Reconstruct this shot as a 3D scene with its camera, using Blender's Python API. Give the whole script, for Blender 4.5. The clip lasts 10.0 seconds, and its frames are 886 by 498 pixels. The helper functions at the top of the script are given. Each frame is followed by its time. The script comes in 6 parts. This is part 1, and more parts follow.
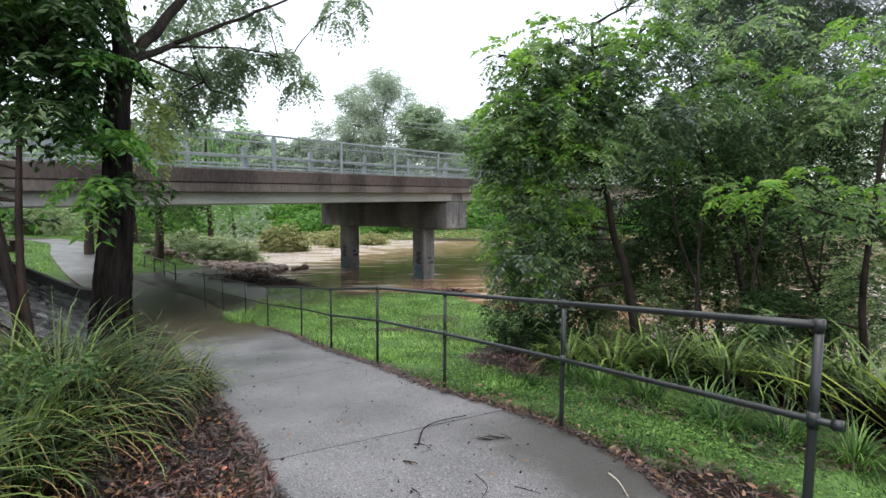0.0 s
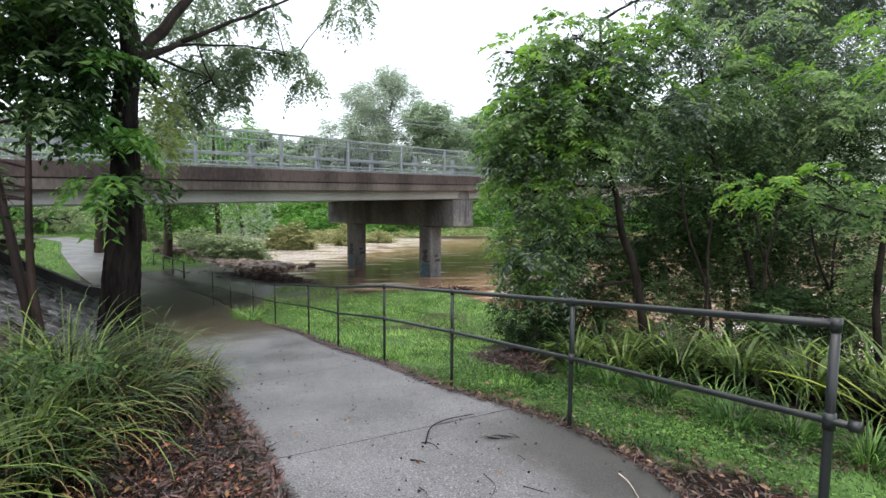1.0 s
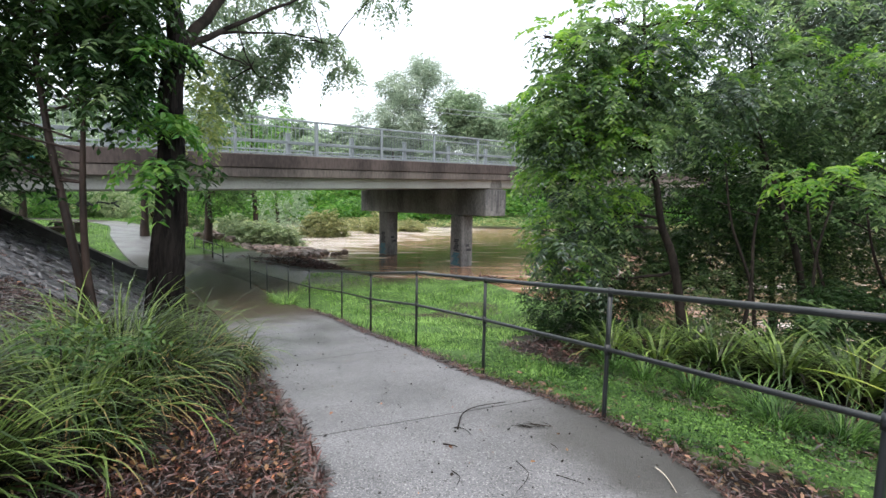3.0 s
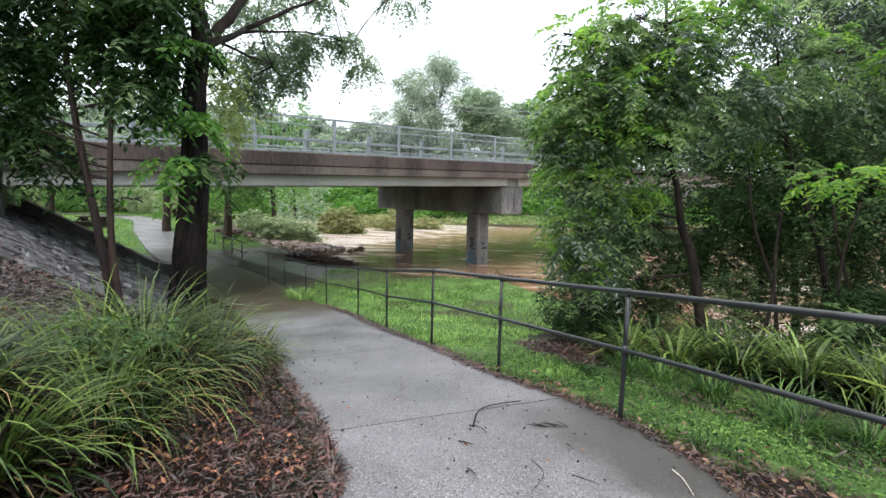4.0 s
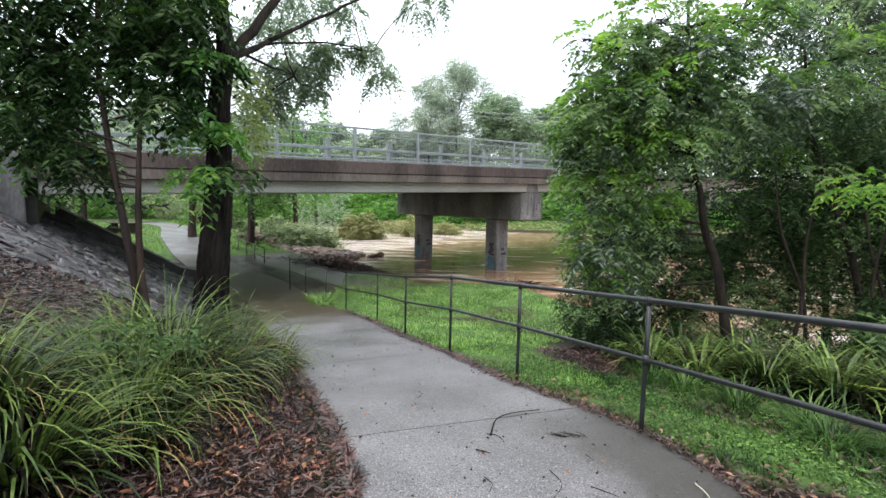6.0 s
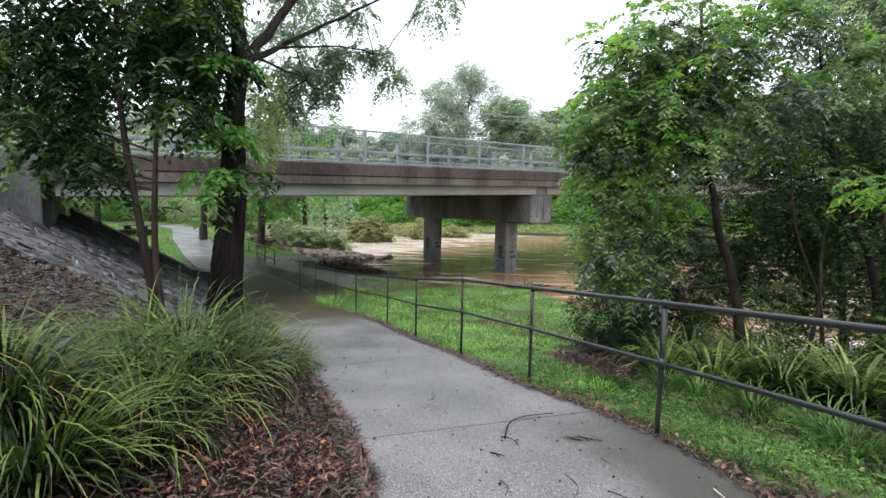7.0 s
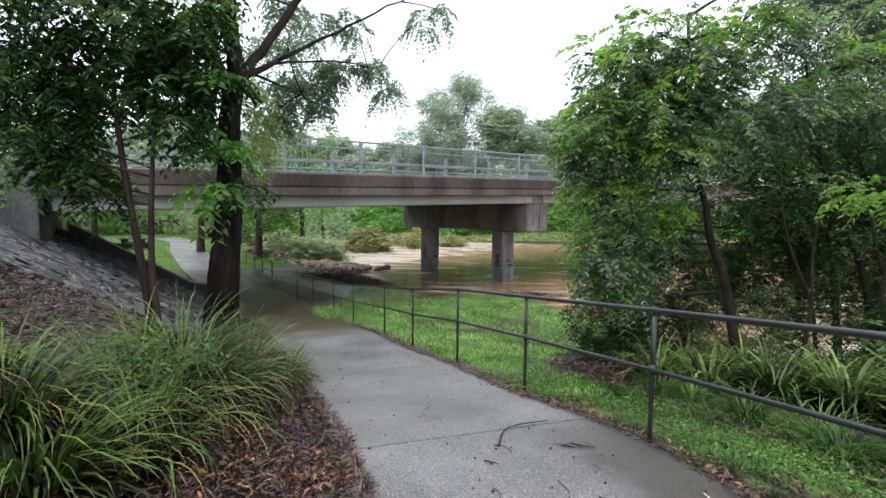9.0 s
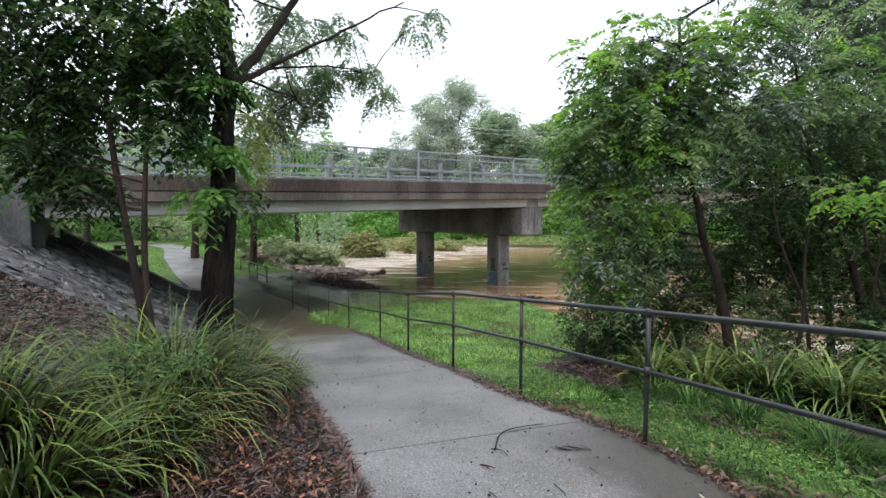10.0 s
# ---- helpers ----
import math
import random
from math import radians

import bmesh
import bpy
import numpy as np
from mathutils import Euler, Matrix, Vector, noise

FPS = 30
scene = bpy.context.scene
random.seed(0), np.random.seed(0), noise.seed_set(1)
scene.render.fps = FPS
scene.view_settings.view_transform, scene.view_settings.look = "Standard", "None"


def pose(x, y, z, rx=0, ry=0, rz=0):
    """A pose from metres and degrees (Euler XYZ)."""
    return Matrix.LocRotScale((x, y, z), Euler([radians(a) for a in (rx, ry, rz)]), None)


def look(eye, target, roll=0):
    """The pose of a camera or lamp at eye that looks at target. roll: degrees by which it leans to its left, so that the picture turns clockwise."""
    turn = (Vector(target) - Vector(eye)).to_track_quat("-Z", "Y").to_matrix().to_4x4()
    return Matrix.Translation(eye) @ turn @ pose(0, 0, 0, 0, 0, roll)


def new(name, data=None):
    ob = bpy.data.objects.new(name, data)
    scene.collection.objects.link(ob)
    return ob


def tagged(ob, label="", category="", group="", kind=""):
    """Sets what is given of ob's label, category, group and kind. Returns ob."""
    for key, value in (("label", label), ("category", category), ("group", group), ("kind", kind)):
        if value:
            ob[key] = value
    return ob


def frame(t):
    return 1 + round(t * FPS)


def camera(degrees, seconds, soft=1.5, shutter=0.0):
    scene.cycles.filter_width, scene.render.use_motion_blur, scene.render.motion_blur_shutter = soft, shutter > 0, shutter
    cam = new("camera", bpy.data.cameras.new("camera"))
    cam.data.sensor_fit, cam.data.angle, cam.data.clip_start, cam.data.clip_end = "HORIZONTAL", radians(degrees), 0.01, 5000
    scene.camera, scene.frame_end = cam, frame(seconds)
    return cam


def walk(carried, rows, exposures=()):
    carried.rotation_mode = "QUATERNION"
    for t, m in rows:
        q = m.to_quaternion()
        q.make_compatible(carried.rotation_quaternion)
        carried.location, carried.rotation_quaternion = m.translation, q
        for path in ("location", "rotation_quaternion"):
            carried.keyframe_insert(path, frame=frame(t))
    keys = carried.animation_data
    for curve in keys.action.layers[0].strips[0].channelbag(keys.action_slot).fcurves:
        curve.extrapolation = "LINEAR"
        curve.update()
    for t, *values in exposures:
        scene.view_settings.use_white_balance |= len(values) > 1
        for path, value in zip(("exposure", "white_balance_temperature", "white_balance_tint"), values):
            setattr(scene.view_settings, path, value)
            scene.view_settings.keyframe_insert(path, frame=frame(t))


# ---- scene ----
cam = camera(87.5, 10.0)
PATH = [
    (0, (0.052, -0.025, 1.565), (0.302, 1.954, 1.414), 0.4),
    (0.5, (0.038, -0.015, 1.565), (0.276, 1.965, 1.414), 0.3),
    (1, (0.049, 0.002, 1.561), (0.271, 1.983, 1.401), 0.3),
    (1.5, (0.046, 0.023, 1.548), (0.243, 2.006, 1.376), 0.4),
    (2, (0.034, 0.039, 1.533), (0.196, 2.024, 1.348), 0.7),
    (2.5, (0.024, 0.03, 1.53), (0.151, 2.016, 1.334), 0.8),
    (4, (-0.003, 0.001, 1.539), (0.022, 1.989, 1.322), 1.4),
    (4.5, (-0.001, 0.007, 1.54), (-0.001, 1.995, 1.322), 1.4),
    (5, (0.005, 0.005, 1.543), (-0.014, 1.994, 1.331), 1.4),
    (5.5, (0.015, 0.0, 1.55), (-0.024, 1.989, 1.347), 1.3),
    (6, (0.01, -0.008, 1.556), (-0.049, 1.981, 1.361), 1.2),
    (7.5, (-0.046, -0.015, 1.547), (-0.149, 1.975, 1.369), 1.2),
    (8, (-0.044, -0.038, 1.555), (-0.145, 1.952, 1.385), 1.0),
    (8.5, (-0.009, -0.045, 1.563), (-0.105, 1.947, 1.406), 0.7),
    (9, (0.012, -0.068, 1.567), (-0.075, 1.925, 1.423), 0.5),
    (9.5, (0.025, -0.071, 1.566), (-0.055, 1.922, 1.433), 0.2),
    (10, (0.02, -0.07, 1.562), (-0.048, 1.925, 1.437), 0.1),
]
walk(cam, [(t, look(eye, target, roll)) for t, eye, target, roll in PATH],
     exposures=[(0, 0.48), (1, 0.52), (2.5, 0.67), (4.5, 0.76), (6, 0.71), (7.5, 0.60), (9, 0.53), (10, 0.48)])

# ---- light ----
SUN_EL, SUN_AZ = radians(62), radians(200)
world = bpy.data.worlds.new("overcast_sky")
scene.world = world
world.use_nodes = True
wn, wl = world.node_tree.nodes, world.node_tree.links
wn.clear()
sky = wn.new("ShaderNodeTexSky")
sky.sky_type, sky.sun_disc = "NISHITA", False
sky.sun_elevation, sky.sun_rotation, sky.dust_density = SUN_EL, SUN_AZ, 4.0
sky_bg = wn.new("ShaderNodeBackground")
sky_bg.inputs["Strength"].default_value = 0.10
cloud_bg = wn.new("ShaderNodeBackground")
cloud_bg.inputs["Color"].default_value = (0.95, 0.975, 1.0, 1)
cloud_bg.inputs["Strength"].default_value = 0.95
add = wn.new("ShaderNodeAddShader")
wout = wn.new("ShaderNodeOutputWorld")
wl.new(sky.outputs[0], sky_bg.inputs["Color"])
wl.new(sky_bg.outputs[0], add.inputs[0])
wl.new(cloud_bg.outputs[0], add.inputs[1])
wl.new(add.outputs[0], wout.inputs["Surface"])

sun = new("sun", bpy.data.lights.new("sun", "SUN"))
sun.data.energy, sun.data.angle, sun.data.color = 1.5, radians(80), (1.0, 0.98, 0.95)
sun.matrix_basis = look((-3, 4, 20), (0, 0, 0))

# ---- helpers of this scene ----
rng = np.random.default_rng(7)


def arr(*v):
    return np.array(v, float)


def unit(a):
    return a / np.maximum(np.linalg.norm(a, axis=-1, keepdims=True), 1e-9)


def link_mesh(name, me, material=None, parent=None, label=""):
    ob = new(name, me)
    if material:
        me.materials.append(material)
    if parent:
        ob.parent = parent
    if label:
        ob["label"] = label
    return ob


def part(name, bm, material, parent=None, label="", smooth=False):
    me = bpy.data.meshes.new(name)
    bm.to_mesh(me)
    bm.free()
    if smooth:
        me.polygons.foreach_set("use_smooth", [True] * len(me.polygons))
    return link_mesh(name, me, material, parent, label)


def raw_mesh(name, verts, faces, smooth=False):
    """A mesh from an (n, 3) array and an (m, k) array of corner indices."""
    verts, faces = np.asarray(verts, np.float32), np.asarray(faces, np.int32)
    me = bpy.data.meshes.new(name)
    me.vertices.add(len(verts))
    me.vertices.foreach_set("co", verts.ravel())
    k = faces.shape[1]
    me.loops.add(faces.size)
    me.loops.foreach_set("vertex_index", faces.ravel())
    me.polygons.add(len(faces))
    me.polygons.foreach_set("loop_start", np.arange(0, faces.size, k, dtype=np.int32))
    me.polygons.foreach_set("loop_total", np.full(len(faces), k, np.int32))
    me.polygons.foreach_set("use_smooth", np.full(len(faces), smooth, bool))
    me.update(calc_edges=True)
    me.validate()
    return me


def empty(name, place, label, category, group="", turn=0.0):
    ob = new(name)
    ob.empty_display_size = 0.2
    ob.matrix_basis = pose(*place, 0, 0, turn)
    return tagged(ob, label, category, group)


def box(bm, lo, hi, m=None, bevel=0.0):
    """A box from corner to corner, with bevelled edges, laid by m."""
    r = bmesh.ops.create_cube(bm, size=1.0)
    lo, hi = Vector(lo), Vector(hi)
    for v in r["verts"]:
        v.co = Vector(((v.co.x + 0.5) * (hi.x - lo.x) + lo.x, (v.co.y + 0.5) * (hi.y - lo.y) + lo.y, (v.co.z + 0.5) * (hi.z - lo.z) + lo.z))
    vs = r["verts"]
    if bevel:
        es = list({e for v in vs for e in v.link_edges})
        out = bmesh.ops.bevel(bm, geom=es, offset=bevel, segments=1, affect="EDGES")
        vs = list({v for f in out["faces"] for v in f.verts} | {v for v in vs if v.is_valid})
    if m is not None:
        bmesh.ops.transform(bm, matrix=m, verts=vs)
    return bm


def tube_arrays(pts, radii, sides=8, rough=0.0):
    """A tapered tube along the points, with closed ends, as arrays."""
    pts, radii = np.asarray(pts, float), np.asarray(radii, float)
    t = unit(np.gradient(pts, axis=0))
    ref = np.where(np.abs(t[:, 2:3]) > 0.9, arr(1, 0, 0), arr(0, 0, 1))
    a = unit(np.cross(t, ref))
    for i in range(1, len(a)):
        a[i] = unit(a[i - 1] - t[i] * (a[i - 1] @ t[i]))
    b = np.cross(t, a)
    ang = np.linspace(0, 2 * np.pi, sides, endpoint=False)
    if rough < 0:  # furrowed bark: wandering ridges along the stem
        z = pts[:, 2:3]
        ridge = np.abs(np.sin(ang[None] * 8 + 0.9 * np.sin(z * 3.1) + 0.5 * np.sin(z * 7.7 + ang[None] * 2))) + 0.5 * np.abs(np.sin(ang[None] * 13 - 1.3 * np.sin(z * 2.3 + 1)))
        rad = radii[:, None] * (1 + rough * (ridge - 0.9) + 0.25 * rough * rng.standard_normal((len(pts), sides)))
    else:
        rad = radii[:, None] * (1 + rough * rng.standard_normal((len(pts), sides)) if rough else np.ones((len(pts), sides)))
    ring = pts[:, None] + rad[..., None] * (np.cos(ang)[None, :, None] * a[:, None] + np.sin(ang)[None, :, None] * b[:, None])
    v = np.concatenate([ring.reshape(-1, 3), pts[:1], pts[-1:]])
    i, j = np.meshgrid(np.arange(len(pts) - 1), np.arange(sides), indexing="ij")
    q = np.stack([i * sides + j, i * sides + (j + 1) % sides, (i + 1) * sides + (j + 1) % sides, (i + 1) * sides + j], -1).reshape(-1, 4)
    n, k = len(pts) * sides, np.arange(sides)
    last = (len(pts) - 1) * sides
    caps = np.concatenate([np.stack([np.full(sides, n), (k + 1) % sides, k, k], -1), np.stack([np.full(sides, n + 1), last + k, last + (k + 1) % sides, last + (k + 1) % sides], -1)])
    return v, q, caps


def join_tubes(name, tubes, smooth=True):
    """One mesh of several (points, radii, sides, rough) tubes."""
    vs, ts, off = [], [], 0
    for pts, radii, sides, rough in tubes:
        v, q, caps = tube_arrays(pts, radii, sides, rough)
        tri = np.concatenate([q[:, [0, 1, 2]], q[:, [0, 2, 3]], caps[:, :3]])
        vs.append(v)
        ts.append(tri + off)
        off += len(v)
    return raw_mesh(name, np.concatenate(vs), np.concatenate(ts), smooth)


def curve_points(points, n):
    """A smooth line of n points through the given ones."""
    p = np.asarray(points, float)
    p = np.concatenate([2 * p[:1] - p[1:2], p, 2 * p[-1:] - p[-2:-1]])
    t = np.linspace(0, len(p) - 3 - 1e-6, n)
    i = t.astype(int)
    f = (t - i)[:, None]
    a, b, c, d = p[i], p[i + 1], p[i + 2], p[i + 3]
    return 0.5 * (2 * b + (c - a) * f + (2 * a - 5 * b + 4 * c - d) * f**2 + (3 * b - a - 3 * c + d) * f**3)


def scatter(name, template, faces, place, along, normal, size):
    """One mesh of a template (x across, y along, z out) laid at every place."""
    along = unit(along)
    side = unit(np.cross(along, normal))
    out = np.cross(side, along)
    size = np.broadcast_to(np.asarray(size, float), (len(place),))[:, None, None]
    t = np.asarray(template, float)
    v = place[:, None] + size * (t[None, :, 0:1] * side[:, None] + t[None, :, 1:2] * along[:, None] + t[None, :, 2:3] * out[:, None])
    f = (np.asarray(faces)[None] + (np.arange(len(place)) * len(t))[:, None, None]).reshape(-1, len(faces[0]))
    return raw_mesh(name, v.reshape(-1, 3), f)


LEAF = [(0, 0, 0), (-0.2, 0.32, 0.04), (-0.16, 0.68, 0.02), (0, 1, -0.1), (0.16, 0.68, 0.02), (0.2, 0.32, 0.04), (0, 0.5, -0.02)]
LEAF_F = [(0, 6, 1), (1, 6, 2), (2, 6, 3), (3, 6, 4), (4, 6, 5), (5, 6, 0)]
SMALL = [(0, 0, 0), (-0.2, 0.5, 0.03), (0, 1, -0.05), (0.2, 0.5, 0.03)]
SMALL_F = [(0, 2, 1), (0, 3, 2)]
NARROW = [(0, 0, 0), (-0.19, 0.42, 0.05), (0, 1, -0.12), (0.19, 0.42, 0.05), (0, 0.45, -0.03)]
NARROW_F = [(0, 4, 1), (1, 4, 2), (2, 4, 3), (3, 4, 0)]

# ---- materials ----


def material(name, c1, c2, scale=4.0, rough=0.6, bump=0.2, fine=60.0, spec=0.4, c3=None, per="none", vary=0.25, coat=0.0, metal=0.0, stretch=None):
    """Two colours blended by coarse and fine noise, with relief; per: random tint by island or by object."""
    m = bpy.data.materials.new(name)
    m.use_nodes = True
    n, l = m.node_tree.nodes, m.node_tree.links
    p = n["Principled BSDF"]
    geo = n.new("ShaderNodeNewGeometry")
    vec = geo.outputs["Position"]
    if stretch:
        mp = n.new("ShaderNodeMapping")
        mp.inputs["Scale"].default_value = stretch
        l.new(vec, mp.inputs["Vector"])
        vec = mp.outputs[0]
    big, small = n.new("ShaderNodeTexNoise"), n.new("ShaderNodeTexNoise")
    for tex, s in ((big, scale), (small, fine)):
        tex.inputs["Scale"].default_value, tex.inputs["Detail"].default_value = s, 5.0
        l.new(vec, tex.inputs["Vector"])
    ramp = n.new("ShaderNodeValToRGB")
    ramp.color_ramp.elements[0].position, ramp.color_ramp.elements[1].position = 0.34, 0.66
    ramp.color_ramp.elements[0].color, ramp.color_ramp.elements[1].color = (*c1, 1), (*c2, 1)
    if c3:
        e = ramp.color_ramp.elements.new(0.8)
        e.color = (*c3, 1)
    mixf = n.new("ShaderNodeMath")
    mixf.operation = "MULTIPLY_ADD"
    l.new(small.outputs["Fac"], mixf.inputs[0])
    mixf.inputs[1].default_value = 0.5
    sub = n.new("ShaderNodeMath")
    sub.operation = "MULTIPLY_ADD"
    l.new(big.outputs["Fac"], sub.inputs[0])
    sub.inputs[1].default_value, sub.inputs[2].default_value = 0.9, -0.2
    l.new(sub.outputs[0], mixf.inputs[2])
    l.new(mixf.outputs[0], ramp.inputs["Fac"])
    colour = ramp.outputs["Color"]
    if per != "none":
        hsv = n.new("ShaderNodeHueSaturation")
        src = geo.outputs["Random Per Island"] if per == "island" else n.new("ShaderNodeObjectInfo").outputs["Random"]
        val = n.new("ShaderNodeMath")
        val.operation = "MULTIPLY_ADD"
        l.new(src, val.inputs[0])
        val.inputs[1].default_value, val.inputs[2].default_value = 2 * vary, 1 - vary
        l.new(val.outputs[0], hsv.inputs["Value"])
        hue = n.new("ShaderNodeMath")
        hue.operation = "MULTIPLY_ADD"
        l.new(src, hue.inputs[0])
        hue.inputs[1].default_value, hue.inputs[2].default_value = -0.05 * min(1, vary * 3), 0.5 + 0.025 * min(1, vary * 3)
        l.new(hue.outputs[0], hsv.inputs["Hue"])
        l.new(colour, hsv.inputs["Color"])
        colour = hsv.outputs["Color"]
    l.new(colour, p.inputs["Base Color"])
    p.inputs["Roughness"].default_value, p.inputs["Specular IOR Level"].default_value, p.inputs["Metallic"].default_value = rough, spec, metal
    p.inputs["Coat Weight"].default_value, p.inputs["Coat Roughness"].default_value = coat, 0.2
    if bump:
        b = n.new("ShaderNodeBump")
        b.inputs["Strength"].default_value, b.inputs["Distance"].default_value = bump, 0.02
        l.new(mixf.outputs[0], b.inputs["Height"])
        l.new(b.outputs[0], p.inputs["Normal"])
    m["colour"] = colour.node.name
    return m


def leafy(name, c1, c2, rough=0.38, thin=0.35, vary=0.35, spec=0.38):
    """Foliage: a glossy upper side and light that shines through."""
    m = material(name, c1, c2, 1.3, rough, 0.0, 25.0, spec, per="island", vary=vary)
    n, l = m.node_tree.nodes, m.node_tree.links
    p, out = n["Principled BSDF"], n["Material Output"]
    tr, mix = n.new("ShaderNodeBsdfTranslucent"), n.new("ShaderNodeMixShader")
    mix.inputs[0].default_value = thin
    bright = n.new("ShaderNodeHueSaturation")
    bright.inputs["Value"].default_value, bright.inputs["Saturation"].default_value = 1.5, 1.1
    l.new(n[m["colour"]].outputs["Color"], bright.inputs["Color"])
    l.new(bright.outputs[0], tr.inputs["Color"])
    l.new(p.outputs[0], mix.inputs[1])
    l.new(tr.outputs[0], mix.inputs[2])
    l.new(mix.outputs[0], out.inputs["Surface"])
    return m


M_PATH = material("wet_broom_concrete", (0.095, 0.094, 0.099), (0.165, 0.163, 0.172), 1.3, 0.3, 0.5, 90, 0.5)
M_JOINT = material("joint_dirt", (0.03, 0.027, 0.024), (0.06, 0.05, 0.045), 8, 0.8, 0.2)
M_FASCIA = material("stained_deck_concrete", (0.034, 0.026, 0.024), (0.10, 0.077, 0.07), 0.9, 0.75, 0.2, 14, 0.3, stretch=(1, 1, 0.35))
M_LIP = material("pale_stained_lip", (0.06, 0.05, 0.046), (0.16, 0.135, 0.12), 0.9, 0.75, 0.2, 14, 0.3, stretch=(1, 1, 0.35))
M_GIRDER = material("grey_girder_concrete", (0.27, 0.27, 0.25), (0.40, 0.40, 0.375), 0.5, 0.75, 0.12, 20, 0.3)
M_PIER = material("weathered_pier_concrete", (0.085, 0.085, 0.083), (0.25, 0.247, 0.238), 1.1, 0.8, 0.2, 18, 0.3, stretch=(1, 1, 0.4))
# Darker pier concrete: the wing wall's shade is in its colour; also stains.
M_WING = material("shaded_wing_and_stain_concrete", (0.06, 0.061, 0.064), (0.15, 0.15, 0.152), 0.7, 0.8, 0.2, 18, 0.3, stretch=(1, 1, 0.4))
M_GALV = material("galvanised_steel", (0.19, 0.215, 0.23), (0.29, 0.32, 0.335), 3, 0.5, 0.05, 50, 0.5, metal=0.4)
M_RAIL = material("dark_painted_pipe", (0.009, 0.011, 0.012), (0.019, 0.023, 0.024), 5, 0.3, 0.08, 120, 0.5)
M_BARK = material("furrowed_wet_bark", (0.003, 0.0028, 0.0025), (0.022, 0.018, 0.016), 9, 0.7, 1.0, 30, 0.08, stretch=(1.6, 1.6, 0.25))
M_BARK2 = material("smooth_brown_bark", (0.014, 0.009, 0.007), (0.045, 0.027, 0.020), 6, 0.6, 0.7, 40, 0.3, stretch=(1, 1, 0.4))
M_BARK3 = material("dark_wet_bark", (0.010, 0.008, 0.007), (0.034, 0.027, 0.022), 7, 0.8, 0.6, 40, 0.12, stretch=(1, 1, 0.4))
M_STONE = material("pitched_stone", (0.009, 0.009, 0.010), (0.085, 0.086, 0.093), 5, 0.36, 0.9, 18, 0.3, per="object", vary=0.5)
M_STONES = material("pitched_stone_bed", (0.009, 0.009, 0.010), (0.085, 0.086, 0.093), 5, 0.36, 0.9, 18, 0.3, per="island", vary=0.5)
# Moss-black for the low wall; the bearing wall's blackness is painted shade.
M_BLACK = material("mossy_and_shaded_concrete", (0.012, 0.012, 0.012), (0.045, 0.044, 0.042), 2, 0.6, 0.2, 20)
M_ROCK = material("brown_riprap", (0.07, 0.053, 0.044), (0.29, 0.22, 0.18), 2.5, 0.6, 0.5, 20, 0.4, per="island", vary=0.4)
M_CHIP = material("wet_bark_mulch", (0.007, 0.0045, 0.004), (0.095, 0.046, 0.033), 5, 0.28, 0.2, 60, 0.5, per="island", vary=0.97)
M_LITTER = material("fallen_leaves", (0.09, 0.038, 0.018), (0.36, 0.175, 0.075), 6, 0.5, 0.1, 60, 0.4, per="island", vary=0.75)
M_DULL = material("sodden_leaves", (0.04, 0.026, 0.015), (0.21, 0.125, 0.065), 6, 0.45, 0.1, 60, 0.4, per="island", vary=0.85)
M_TWIG = material("wet_twig", (0.008, 0.007, 0.006), (0.028, 0.022, 0.019), 9, 0.7, 0.3, 80, 0.12)
M_PALE = material("pale_dry_stalk", (0.45, 0.4, 0.32), (0.6, 0.55, 0.46), 9, 0.6, 0.1)
M_PAINT_DARK = material("dark_spray_paint", (0.012, 0.013, 0.016), (0.03, 0.03, 0.035), 6, 0.5, 0.0)
M_PAINT_BLUE = material("blue_spray_paint", (0.02, 0.09, 0.13), (0.05, 0.16, 0.2), 6, 0.5, 0.0)
M_CLOTH = material("turquoise_cloth", (0.02, 0.28, 0.4), (0.05, 0.4, 0.52), 6, 0.6, 0.1)

# the path: exposed speckles of sand and stone, damp patches, and silt left by the flood on its low stretch
n, lk = M_PATH.node_tree.nodes, M_PATH.node_tree.links
geo = n.new("ShaderNodeNewGeometry")
under = n[M_PATH["colour"]].outputs["Color"]


def path_noise(scale, lo, hi, detail=3):
    tex, r = n.new("ShaderNodeTexNoise"), n.new("ShaderNodeMapRange")
    tex.inputs["Scale"].default_value, tex.inputs["Detail"].default_value = scale, detail
    lk.new(geo.outputs["Position"], tex.inputs["Vector"])
    lk.new(tex.outputs["Fac"], r.inputs["Value"])
    r.inputs["From Min"].default_value, r.inputs["From Max"].default_value = lo, hi
    return r.outputs[0]


def path_mix(fac, a, colour):
    mx = n.new("ShaderNodeMix")
    mx.data_type = "RGBA"
    lk.new(fac, mx.inputs["Factor"])
    lk.new(a, mx.inputs["A"])
    mx.inputs["B"].default_value = (*colour, 1)
    return mx.outputs["Result"]


under = path_mix(path_noise(88, 0.55, 0.66), under, (0.32, 0.315, 0.31))
under = path_mix(path_noise(74, 0.46, 0.34), under, (0.028, 0.027, 0.027))
damp = path_noise(0.9, 0.45, 0.62, 6)
dv = n.new("ShaderNodeVectorMath")
dv.operation = "DOT_PRODUCT"
lk.new(geo.outputs["Position"], dv.inputs[0])
dv.inputs[1].default_value = (-0.46, 0.888, 0)
wob = n.new("ShaderNodeMath")
wob.operation = "MULTIPLY_ADD"
lk.new(path_noise(1.2, 0.3, 0.7, 5), wob.inputs[0])
wob.inputs[1].default_value = 1.3
lk.new(dv.outputs["Value"], wob.inputs[2])
silt = n.new("ShaderNodeMapRange")
silt.inputs["From Min"].default_value, silt.inputs["From Max"].default_value = 9.9, 12.2
